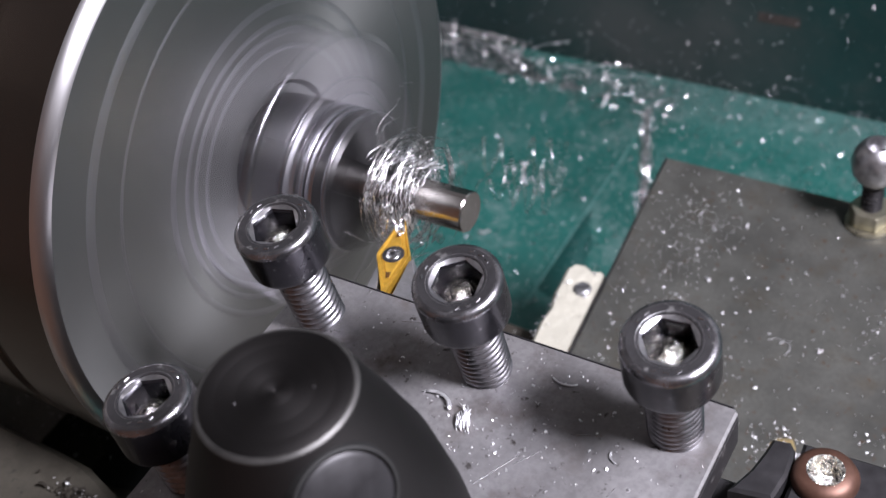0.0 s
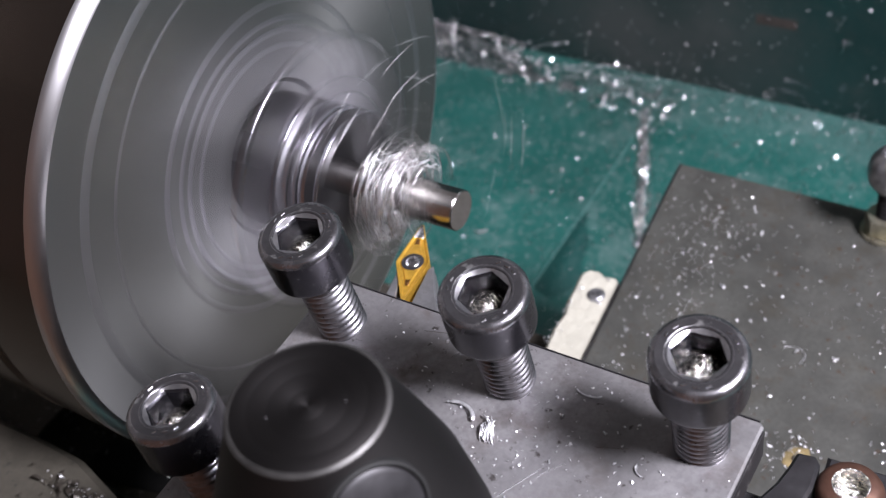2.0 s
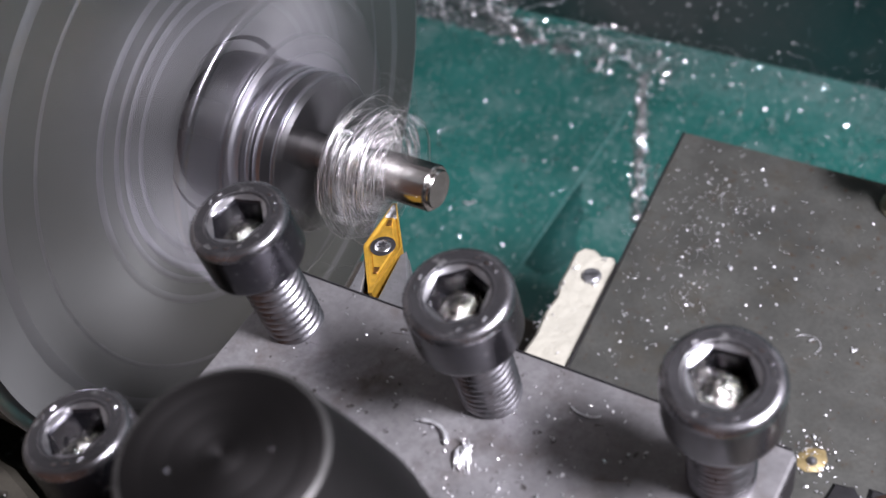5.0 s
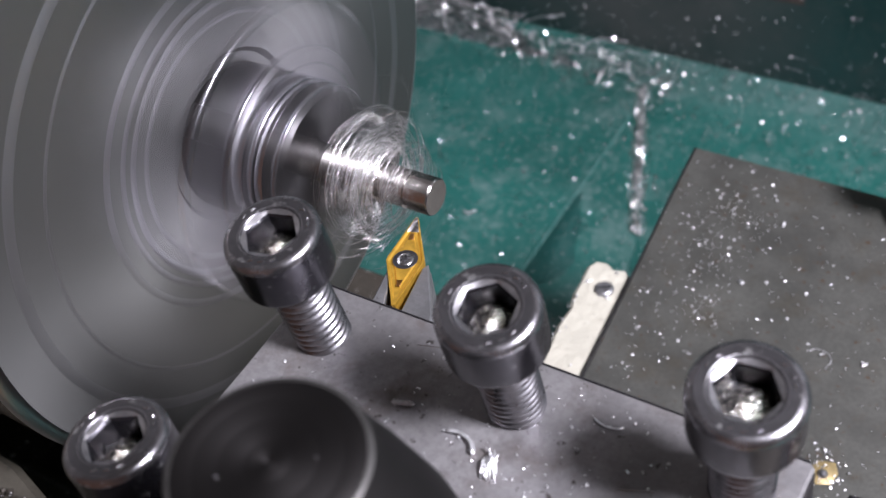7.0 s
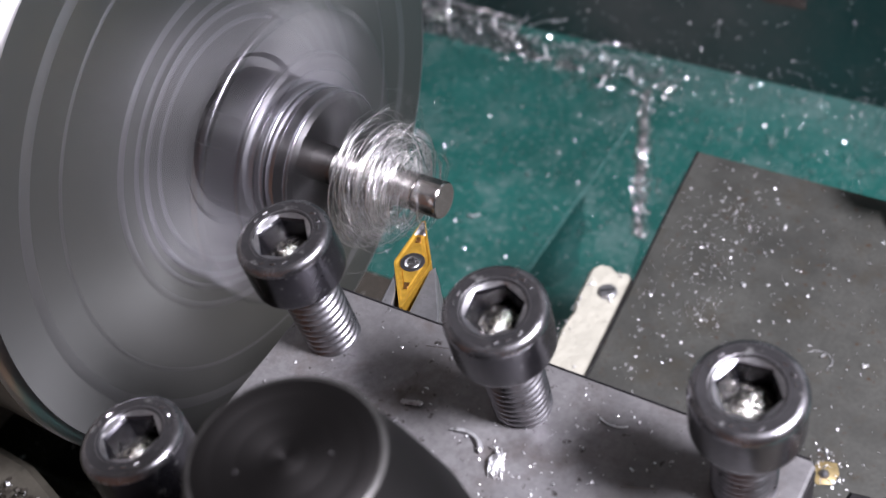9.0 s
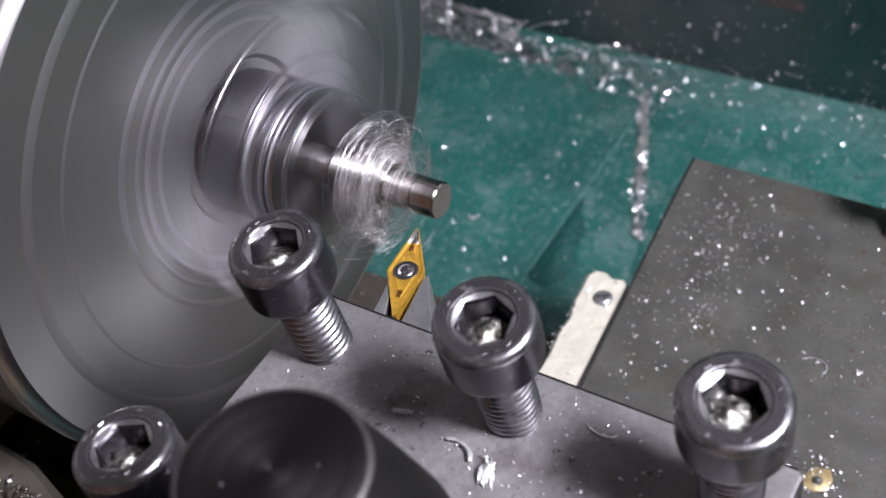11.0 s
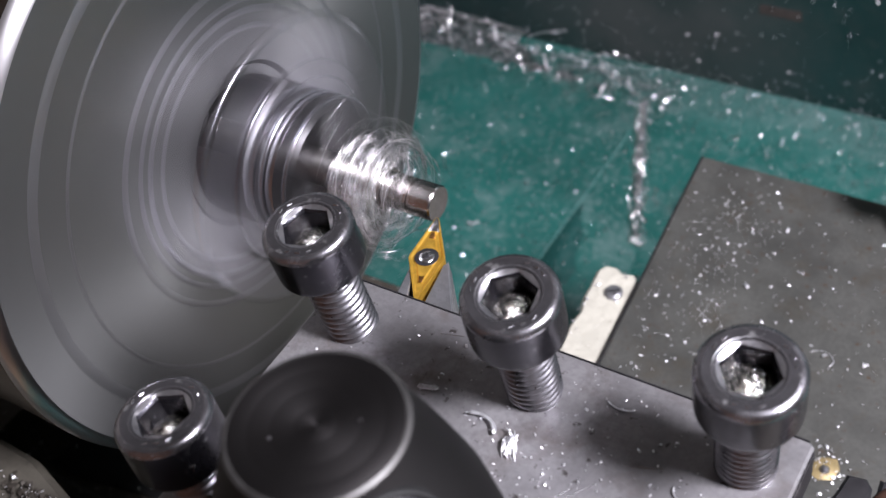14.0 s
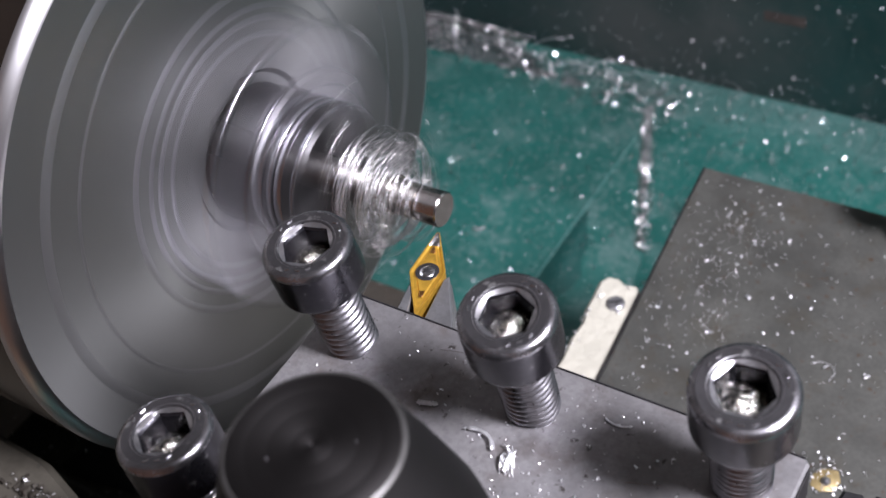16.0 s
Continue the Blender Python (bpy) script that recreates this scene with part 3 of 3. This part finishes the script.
def tool_post():
    p = rides(tagged(empty("tool_post"), "worn steel four-way tool post with socket screws", "tool post"))
    x0, x1, y0, y1 = -5.2, 68.0, -66.0, 9.3
    part("top_plate", prism("top_plate", [(x0, y0), (x1, y0), (x1, y1 - 0.6), (x1 - 0.6, y1), (x0, y1)], -6.5, 0, 0.35), POST, p, flat=25)
    part("dark_side", block("dark_side", x1 + 0.02, x1 + 0.25, y0 + 1, y1 - 1.0, -6.3, -0.5, 0.08), HUB, p, "dark speckled side face")
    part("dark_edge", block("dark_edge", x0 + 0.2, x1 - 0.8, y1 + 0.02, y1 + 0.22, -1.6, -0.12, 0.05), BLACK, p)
    for x, y, a, l in ((41.5, -13.5, 62, 7.5), (44.5, -10.0, 55, 4.0), (22.0, 3.5, 70, 3.2), (50.5, -3.2, 20, 4.5), (46.0, -17.0, 40, 6.0), (57.0, -12.0, 75, 5.0), (16.5, 5.5, 15, 3.5)):
        part("scratch", block("scratch", -l / 2, l / 2, -0.05, 0.05, 0.0, 0.03, 0.01), BRIGHT, p, at=(x, y, 0, 0, 0, a))
    part("core", block("core", 14, 50, -50, -9, -32, -6.5, 0.3), POST, p)
    part("base_plate", block("base_plate", 4, 54, -58, 0, -49.5, -32, 0.8), POST, p)
    for x, y, top, turn, lean in ((1.9, 1.2, 22.5, 12, (5.8, -3.6)), (31.9, 1.8, 23.3, 38, (7.2, -4.4)), (61.4, 2.6, 23.0, 8, (7.6, 1.0)), (1.4, -32.0, 17.4, 25, (-2.5, -5.0))):
        clamp_screw(p, x, y, top, turn, lean)
    hub = part("handle_hub", revolve("handle_hub", [(0, 42.8), (0.5, 42.95), (1.9, 42.97), (2.0, 42.95), (2.2, 42.98), (4.2, 42.98), (4.3, 42.965), (4.5, 42.99), (6.4, 42.99), (6.5, 42.975), (6.7, 43), (8.6, 43), (8.95, 42.74), (9.02, 42.5), (9.8, 40), (12.2, 34), (15.0, 26), (17.0, 16), (18.0, 6), (18.4, 0)], 80), HUBTOP, p, "dark turned clamping hub", at=(34.6, -38.2, 0, 0, 0, 0), flat=40)
    part("hub_edge", revolve("hub_edge", [(8.4, 43.01), (8.6, 43.01), (8.95, 42.75), (9.02, 42.6)], 80), HUBEDGE, hub, "worn bright edge", flat=20)
    for x, y in ((-3.1, -3.2), (3.5, 2.1)):
        part("speck", block("speck", x - 0.12, x + 0.16, y - 0.1, y + 0.12, 42.9, 43.12, 0.04), RIM, hub)
    q = radians(-25)
    plug = part("lever_plug", revolve("lever_plug", [(0.01, 0.55), (4.9, 0.5), (5.4, 0.2), (5.5, -6)], 48), BLACK, hub, "round end of the clamping lever", at=(11.6 * math.cos(q), 11.6 * math.sin(q), 36, 69, 0, 65), flat=40)
    # raised black ring paints the shade in the gap round the plug
    part("plug_gap_shade", revolve("plug_gap_shade", [(5.55, 0.0), (5.65, 0.35), (5.95, 0.38), (6.1, 0.1), (6.1, -5)], 48), PITCH, plug)


def turning_tool():
    t = rides(tagged(empty("turning_tool"), "steel tool holder with a gold rhombic insert", "turning tool"))
    body = [(-5.0, -45), (7.5, -45), (7.5, 10), (3.4, 22.8), (-3.6, 33.0), (-7.6, 34.5), (-9.2, 30), (-7.2, 21), (-5.0, 10)]
    part("shank", prism("shank", body, -32, -21.2, 0.4), SHANK, t, flat=25)
    part("cheek", prism("cheek", [(-1.6, 8), (7.2, 8), (3.3, 22.8), (-3.1, 32.2), (-3.6, 31.0), (-2.0, 22)], -21.2, -18.3, 0.25), SHANK, t, flat=25)
    part("cheek", prism("cheek", [(-4.9, 8), (-3.9, 8), (-4.9, 21), (-7.9, 28.6), (-8.8, 28.5), (-7.3, 21)], -21.2, -18.3, 0.2), SHANK, t, flat=25)
    # insert: rhombus of 35 degrees, 11 mm edges
    ang = math.degrees(math.atan2(19.3, -7.2))
    L, w = 10.5, 3.34

    def rhomb(k, nose=0.95):
        e = [(L * k * nose, 0.28), (0.35, w * k * 0.97), (-0.35, w * k * 0.97), (-L * k * nose, 0.28), (-L * k * nose, -0.28), (-0.35, -w * k * 0.97), (0.35, -w * k * 0.97), (L * k * nose, -0.28)]
        return e

    me = grid_mesh("insert", [[(x, y, z) for x, y in rhomb(k)] for k, z in ((0.93, -3.2), (1.0, -0.15), (0.985, 0.0), (0.90, -0.02), (0.80, -0.32), (0.62, -0.32), (0.55, -0.08))], True, True, True)
    i = part("insert", me, GOLD, t, "gold coated rhombic carbide insert", at=(-6.95, 31.2, -17.9, 0, 0, ang), flat=25)
    # flat black ring for the shaded gap round the screw
    part("countersink_shade", revolve("countersink_shade", [(2.15, 0.0), (2.1, 0.05), (1.5, 0.05), (1.4, 0.0)], 40), BLACK, i)
    s = part("insert_screw", revolve("insert_screw", [(0.01, 0.22), (0.9, 0.24), (1.25, 0.2), (1.42, 0.05), (1.45, -0.2)], 48), BRIGHT, i, "bright star-socket screw", flat=40)
    # black star laid on top, for the shade inside the socket
    part("star_shade", revolve("star_shade", [(0.01, 0.27), (lambda a: 0.66 + 0.22 * math.cos(6 * a), 0.27), (lambda a: 0.68 + 0.22 * math.cos(6 * a), 0.15)], 48), BLACK, s)
    part("chip_dimple", prism("chip_dimple", [(4.6, -0.5), (6.0, -0.3), (6.0, 0.3), (4.6, 0.5)], -0.1, 0.06, 0.05), GOLD_DARK, i)
    part("chip_dimple", prism("chip_dimple", [(-6.0, -0.3), (-4.6, -0.5), (-4.6, 0.5), (-6.0, 0.3)], -0.1, 0.06, 0.05), GOLD_DARK, i)
    part("worn_tip", prism("worn_tip", [(6.4, -1.05), (9.75, -0.26), (9.75, 0.26), (6.4, 1.05)], -0.3, 0.03, 0.02), BRIGHT, i, "bare silvery cutting tip")


def second_tool():
    t = rides(tagged(empty("spare_tool"), "black tool holder with a brown clamp screw", "tool holder"))
    part("shank", block("shank", 40, 76, 2, 8.6, -31.5, -16.5, 0.5), BLACK, t)
    part("jaw", prism("jaw", [(68.4, 4.0), (74.6, 5.0), (75.2, 9.7), (74.9, 14.2), (73.8, 15.4), (71.3, 15.0), (70.9, 12.0), (70.2, 8.6)], -24, -12, 0.5), BLACK, t, flat=30)
    part("holder_head", prism("holder_head", [(75.8, 2), (97, 3), (96, 18.2), (75.2, 17.2), (75.6, 12)], -26, -13.6, 0.6), BLACK, t, flat=30)
    s = part("clamp_button", revolve("clamp_button", [(4.8, -13.7), (4.85, -13.2), (4.4, -12.2), (3.6, -11.6), (2.7, -11.4)], 48), COPPER, t, "brown domed clamp screw", at=(79.9, 12.2, 0, 0, 0, 10))
    part("button_socket", revolve("button_socket", [(2.7, -11.4), (2.5, -11.4), (lambda a: hexed(a, 4.3), -11.7), (lambda a: hexed(a, 4.1), -13.6), (0.01, -13.3)], 48), GLITTER, s, "bright hexagon socket", flat=30)


saddle()
clamp_stud()
tool_post()
turning_tool()
second_tool()


# ---- loose chips ----
def chip_bits(name, count, spot, size, seed, label, moving, metal=None):
    """Tiny curled flakes strewn over a surface; spot() gives a place."""
    rnd = random.Random(seed)
    verts, faces = [], []
    for k in range(count):
        x, y, z = spot(rnd)
        s = size * min(2.2, math.exp(rnd.gauss(0, 0.5)))
        a, tilt = rnd.uniform(0, 6.28), rnd.uniform(-0.6, 0.6)
        u = Vector((math.cos(a), math.sin(a), tilt)).normalized()
        v = u.cross(Vector((rnd.uniform(-0.5, 0.5), rnd.uniform(-0.5, 0.5), 1))).normalized()
        n = u.cross(v) * -1
        n = n if n.z > 0 else -n
        b = len(verts)
        c = Vector((x, y, z + s * 0.5 * abs(tilt) + 0.05))
        wide = rnd.uniform(0.25, 0.7)
        for i in range(4):
            q = i / 3 - 0.5
            lift = (0.25 - q * q) * s * rnd.uniform(0.4, 1.2)
            for e in (-1, 1):
                p = c + u * (q * s) + v * (e * wide * s * 0.5) + n * lift
                verts.append(tuple(p)), verts.append(tuple(p + n * 0.06))
        for i in range(3):
            o, m = b + 4 * i, b + 4 * i + 4
            faces += [(o, o + 2, m + 2, m), (o + 1, m + 1, m + 3, o + 3), (o, m, m + 1, o + 1), (o + 2, o + 3, m + 3, m + 2)]
        faces += [(b, b + 1, b + 3, b + 2), (b + 12, b + 14, b + 15, b + 13)]
    ob = part(name, mesh(name, verts, faces, False), metal or SWARF)
    tagged(ob, label, "swarf", kind="stuff")
    return rides(ob) if moving else ob


def on_tray(rnd):
    x, y = rnd.uniform(-330, 190), rnd.uniform(120, 349)
    z = TRAY_Z + (3.1 if x < -66 - (y - 236) * 0.42 and y < 322 else 0.1)
    return x, y, z


def mound(x, y):
    """The height of the drifted swarf over the tray."""
    a = 8 * math.exp(-((x + 222) / 36) ** 2 - ((y - 340) / 9) ** 2)
    b = 2.0 * math.exp(-((y - 332 + (x + 190) * 0.05) / 4.5) ** 2) * math.exp(-max(0, abs(x + 155) - 40) / 14)
    return a + b


def swarf_drift():
    rnd = random.Random(21)
    rows = [[(x, y, TRAY_Z - 1.6 + mound(x, y) * (1 + 0.9 * noise.noise(Vector((x * 0.09, y * 0.12, 3)))) + 0.9 * noise.noise(Vector((x * 0.3, y * 0.3, 7))) + rnd.uniform(-0.25, 0.25)) for x in range(-300, -96, 2)] for y in range(304, 352, 2)]
    ob = part("swarf_drift", grid_mesh("swarf_drift", rows, False), DULL)
    tagged(ob, "grey drift of matted swarf in the tray corner", "swarf", kind="stuff")
    verts, faces = [], []
    for k in range(16):
        x, y = rnd.uniform(-238, -110), rnd.uniform(322, 342)
        a, l, c = rnd.uniform(0, 6.28), rnd.uniform(5, 13), rnd.uniform(-0.12, 0.12)
        path = []
        for i in range(14):
            path.append((x, y, TRAY_Z + 4.5 + mound(x, y) + 1.5 * math.sin(i * 0.45 + k) + (i * 0.4 if k % 4 == 0 else 0)))
            a += c + 0.15 * math.sin(i + k)
            x, y = x + l / 13 * math.cos(a), min(349, y + l / 13 * math.sin(a))
        tube(verts, faces, path, rnd.uniform(0.3, 0.6), 5, 0.5)
    for k, (x, y) in enumerate(((-196, 338), (-178, 341), (-160, 336), (-148, 340), (-132, 337), (-214, 334))):
        a, up = rnd.uniform(-0.6, 0.8), rnd.uniform(0.3, 1.2)
        path = [(x + 1.7 * i * math.cos(a) + 1.6 * math.sin(i * 0.7 + k), min(349.5, y + 0.8 * i * math.sin(a)), TRAY_Z + 4 + mound(x, y) + up * i * (1 - i / 26) + 0.8 * math.sin(i * 0.9)) for i in range(17)]
        tube(verts, faces, path, 0.42, 5, 0.5)
    ob = part("swarf_strands", mesh("swarf_strands", verts, faces), SWARF)
    tagged(ob, "long pale swarf strands on the drift", "swarf", kind="stuff")


def tray_heap(rnd):
    k = rnd.random()
    if k < 0.6:
        x = -240 + 150 * rnd.random() ** 2.0
        y = 330 + rnd.gauss(0, 8) + (10 if x < -180 else 0)
    elif k < 0.78:
        q = rnd.random()
        x, y = -103 + 36 * q + rnd.gauss(0, 1.7), 322 - 88 * q
    else:
        x, y = rnd.uniform(-150, 120), 349 - abs(rnd.gauss(0, 26))
    return x, min(y, 350), TRAY_Z + 3.0 + mound(x, min(y, 350)) + abs(rnd.gauss(0, 0.8))


def on_plate(rnd):
    k = rnd.random()
    if k < 0.3:
        return rnd.gauss(6, 8), rnd.gauss(135, 17), -109.9
    if k < 0.55:
        q = rnd.choice(((12, 112, 3), (30, 96, 5), (66, 128, 7), (14, 148, 4), (48, 80, 4), (80, 92, 5)))
        return q[0] + rnd.gauss(0, q[2]), q[1] + rnd.gauss(0, q[2]), -109.9
    return rnd.uniform(-8, 95), rnd.uniform(62, 169), -109.9


def on_post(rnd):
    k = rnd.random()
    if k < 0.3:
        return rnd.gauss(36, 6), rnd.uniform(-14, 8), 0.05
    return rnd.uniform(-4, 67), rnd.uniform(-40, 8.5), 0.05


swarf_drift()
chip_bits("tray_chips", 6500, on_tray, 0.62, 1, "bright steel chips strewn over the green tray", False, TURNINGS)
chip_bits("tray_chip_heap", 8200, tray_heap, 0.62, 2, "drift of silvery chips along the tray fold", False, TURNINGS)
chip_bits("guard_chips", 1300, lambda q: (q.uniform(-260, 200), WALL_Y - 0.4, TRAY_Z + 2 + 190 * q.random() ** 1.6), 0.6, 6, "fine chips clinging to the shaded green guard", False)
chip_bits("plate_chips", 1100, on_plate, 0.33, 3, "bright chips scattered on the saddle plate", True)
chip_bits("plate_curls", 40, on_plate, 0.72, 8, "larger curled chips on the saddle plate", True)
chip_bits("flank_chips", 34, lambda q: (-19.8 + q.gauss(0, 0.5) if q.random() < 0.5 else q.uniform(-21, -10), q.uniform(84, 121), -111.8), 0.5, 14, "fine chips stuck to the cream painted flank", True)
chip_bits("ledge_chips", 170, lambda q: (-67 - abs(q.gauss(0, 7)), -22.5 - abs(q.gauss(0, 4)), -59.9 + abs(q.gauss(0, 0.8))), 0.95, 17, "heap of grey chips on the dusty ledge", False, BED)
chip_bits("ledge_glints", 60, lambda q: (-66 - abs(q.gauss(0, 7)), -22.5 - abs(q.gauss(0, 4)), -59.6 + abs(q.gauss(0, 0.9))), 0.55, 19, "bright chips on the dusty ledge", False)
chip_bits("bed_chips", 420, lambda q: (q.uniform(-240, -80), q.uniform(-74, 60), -150.9), 1.0, 11, "grey chips lying on the oily bed", False)
chip_bits("plug_chips", 46, lambda q: (54 + q.gauss(0, 2.6), 82 + q.gauss(0, 2.6), -109.8), 0.5, 23, "bright chips gathered round the oil nipple", True)
chip_bits("post_chips", 380, on_post, 0.27, 5, "fine bright chips scattered on the tool post", True)


def curl_thing(name, path, radius, label):
    verts, faces = [], []
    tube(verts, faces, path, radius, 6, 0.5)
    return rides(tagged(part(name, mesh(name, verts, faces), SWARF), label, "swarf", "curled chips on the tool post"))


curl_thing("curled_chip", [(41.5 + 1.3 * math.cos(a) + 0.45 * a, 4.3 + 0.8 * math.sin(a), 0.3) for a in [3.4 + i * 0.22 for i in range(14)]], 0.22, "bright curled chip lying on the tool post")
curl_thing("curled_chip", [(27.5 + 3.0 * math.cos(a), -7.6 + 2.4 * math.sin(a), 0.5) for a in [0.1 + i * 0.16 for i in range(14)]], 0.42, "dark silvery curled chip lying on the tool post")
curl_thing("curled_chip", [(56.5 + 1.6 * math.cos(a), -4.6 + 1.4 * math.sin(a), 0.25) for a in [3.0 + i * 0.15 for i in range(12)]], 0.14, "thin dark curled chip beside a screw")
curl_thing("curled_chip", [(42.5 + 3.2 * math.cos(a), 111.5 + 2.6 * math.sin(a), -109.75) for a in [-0.6 + i * 0.28 for i in range(13)]], 0.13, "thin wiry curl lying on the saddle plate")
curl_thing("curled_chip", [(52.5 + 0.8 * i / 6, 113.0 + 1.7 * i / 6 + 0.3 * math.sin(i), -109.6) for i in range(7)], 0.42, "bright thick chip lying on the saddle plate")
verts, faces = [], []
tube(verts, faces, [(-138 + 0.6 * i, 217.5 + 0.3 * i + 0.5 * math.sin(i * 1.3), TRAY_Z + 4.2 + 0.4 * math.cos(i)) for i in range(9)], 0.8, 6, 0.5)
tagged(part("tray_flake", mesh("tray_flake", verts, faces), SWARF), "large bright swarf flake lying on the green tray", "swarf")
rnd = random.Random(9)
v, fc = [], []
for k in range(44):
    a, r = 2.05 + rnd.gauss(0, 0.4), rnd.uniform(0.9, 2.7)
    cx, cy2 = 33.5 + rnd.gauss(0, 0.45), -8.0 + rnd.gauss(0, 0.75)
    tube(v, fc, [(cx + r * q * math.cos(a), cy2 + r * q * math.sin(a), 0.3 + 0.9 * (0.25 - (q - 0.5) ** 2) + 0.5 * rnd.random()) for q in (-0.5, -0.2, 0.1, 0.4, 0.6)], 0.13, 4, 0.6)
rides(tagged(part("needle_tuft", mesh("needle_tuft", v, fc), SWARF), "matted tuft of bright needle swarf on the tool post", "swarf"))


# a chip that drops onto the post while the cut goes on
v, fc = [], []
tube(v, fc, [(-1.5 + 0.21 * i, 0.1 * math.sin(2.4 * i), 0.3 + 0.28 * (i % 2)) for i in range(15)], 0.34, 6, 1.0)
DROPPED = tagged(part("serrated_chip", mesh("serrated_chip", v, fc), SWARF), "short bright serrated chip thrown onto the tool post", "swarf")


# slivers that the nest throws off now and then: x, radius and angle round the axis at that moment, where each lands
FLUNG = []
rnd = random.Random(31)
for moment, many in ((3.5, 26), (2.0, 16), (3.0, 15), (4.4, 9)):
    for k in range(many):
        wide = k < 15 if moment == 3.5 else k < many // 3
        r = rnd.uniform(36, 62) if wide else rnd.uniform(17, 32)
        a = rnd.uniform(-42, 4) if wide else rnd.uniform(20, 125)
        bow, l = rnd.uniform(0.1, 0.5), rnd.uniform(3.0, 7.0)
        v, fc = [], []
        tube(v, fc, [(0.2 * math.sin(i * 1.9 + k), bow * math.cos(i * 0.6), l * (i / 6 - 0.5)) for i in range(7)], rnd.uniform(0.11, 0.2) if wide else rnd.uniform(0.07, 0.12), 4, 0.6)
        ob = tagged(part("flung_sliver", mesh("flung_sliver", v, fc), SWARF), "thin bright steel sliver flung from the turning bar", "swarf", "slivers flung from the bar")
        FLUNG.append((ob, moment, rnd.uniform(-33, -20), r, a, rnd.uniform(-70, 70), rnd.uniform(230, 330)))


# ---- motion ----
def motions():
    for ob in RIDERS:
        base = ob.matrix_basis.copy()
        walk(ob, [(t, Matrix.Translation((x, y, 0)) @ base) for t, x, y in CARRIAGE])
    shift = {t: (x, y) for t, x, y in CARRIAGE}
    lie = lambda t: pose(0.0185 + shift[t][0], -0.0043 + shift[t][1], 0.0, 0, 0, 18)
    inside = pose(-0.030, AXIS_Y * MM, AXIS_Z * MM + 0.007, 0, 0, 0)
    walk(DROPPED, [(0, inside), (5.2, inside), (5.35, pose(-0.012, 0.03, 0.012, 0, 0, 9)), (5.5, pose(0.0135, -0.0062, 0.0, 0, 0, 18))] + [(t, lie(t)) for t in shift if t > 6.9])
    for ob, m, x, r, a, tx, ty in FLUNG:
        def at(rr, ang):
            c = radians(ang)
            return pose(x * MM, (AXIS_Y + rr * math.cos(c)) * MM, (AXIS_Z + rr * math.sin(c)) * MM, ang, 0, 0)
        land = pose(tx * MM, ty * MM, (TRAY_Z + 3.6) * MM, a - 75, 0, 0)
        walk(ob, [(0, at(7, a + 60)), (m - 0.08, at(7, a + 60)), (m - 0.04, at(r * 0.95, a + 20 - r * 0.2)), (m, at(r, a)), (m + 0.04, at(r * 1.05, a - 20 + r * 0.2)), (m + 0.3, land), (16, land)])
    def slid(t):
        """How far the fresh turnings lag behind the bar's end."""
        keys = ((0, -7.0), (4.6, -6.0), (6.8, -0.8), (9.2, 0.0), (11.4, -2.0), (13, -0.5), (16.2, -1.0))
        for (t0, a), (t1, b) in zip(keys, keys[1:]):
            if t <= t1:
                q = max(0.0, (t - t0) / (t1 - t0))
                return a + (b - a) * q * q * (3 - 2 * q)
        return keys[-1][1]

    for ob, step in ((CHUCK_THING, -85.714), (BAR_THING, -85.714), (NEST_THING, -21.0), (FRONT_THING, -21.0)):
        base = ob.matrix_basis.copy()
        winds = ob in (NEST_THING, FRONT_THING)
        rows, a = [], 0.0
        for k in range(-2, 483):
            rows.append((k / FPS, base @ pose(slid(k / FPS) * MM if ob is FRONT_THING else 0, 0, 0, a, 0, 0)))
            a += step * (0.15 if winds and (k < 18 or 98 < k < 101 or 125 < k < 128) else 1.0)
        walk(ob, rows)
    # the cut takes the skin back into the tangle
    walk(SKIN, [(0, pose(0, 0, 0)), (4.6, pose(0, 0, 0)), (4.9, pose(-0.0005, 0, 0)), (6.5, pose(-0.0103, 0, 0)), (6.8, pose(-0.0107, 0, 0)), (16, pose(-0.0107, 0, 0))])
    lain = pose(-0.06, 0.26, (TRAY_Z + 6) * MM, 160, 0, 80)
    walk(STRAND_THING, [(0, pose(-0.004, 0.049, -0.011, 0, 10, 20)), (0.4, pose(-0.0105, 0.050, -0.0115, 30, 10, 30)), (0.5, pose(-0.011, 0.050, -0.011, 38, 10, 32)), (0.6, pose(-0.0115, 0.051, -0.010, 50, 10, 36)), (0.75, pose(-0.03, 0.12, -0.06, 110, 10, 60)), (0.95, lain), (16, lain)])


motions()
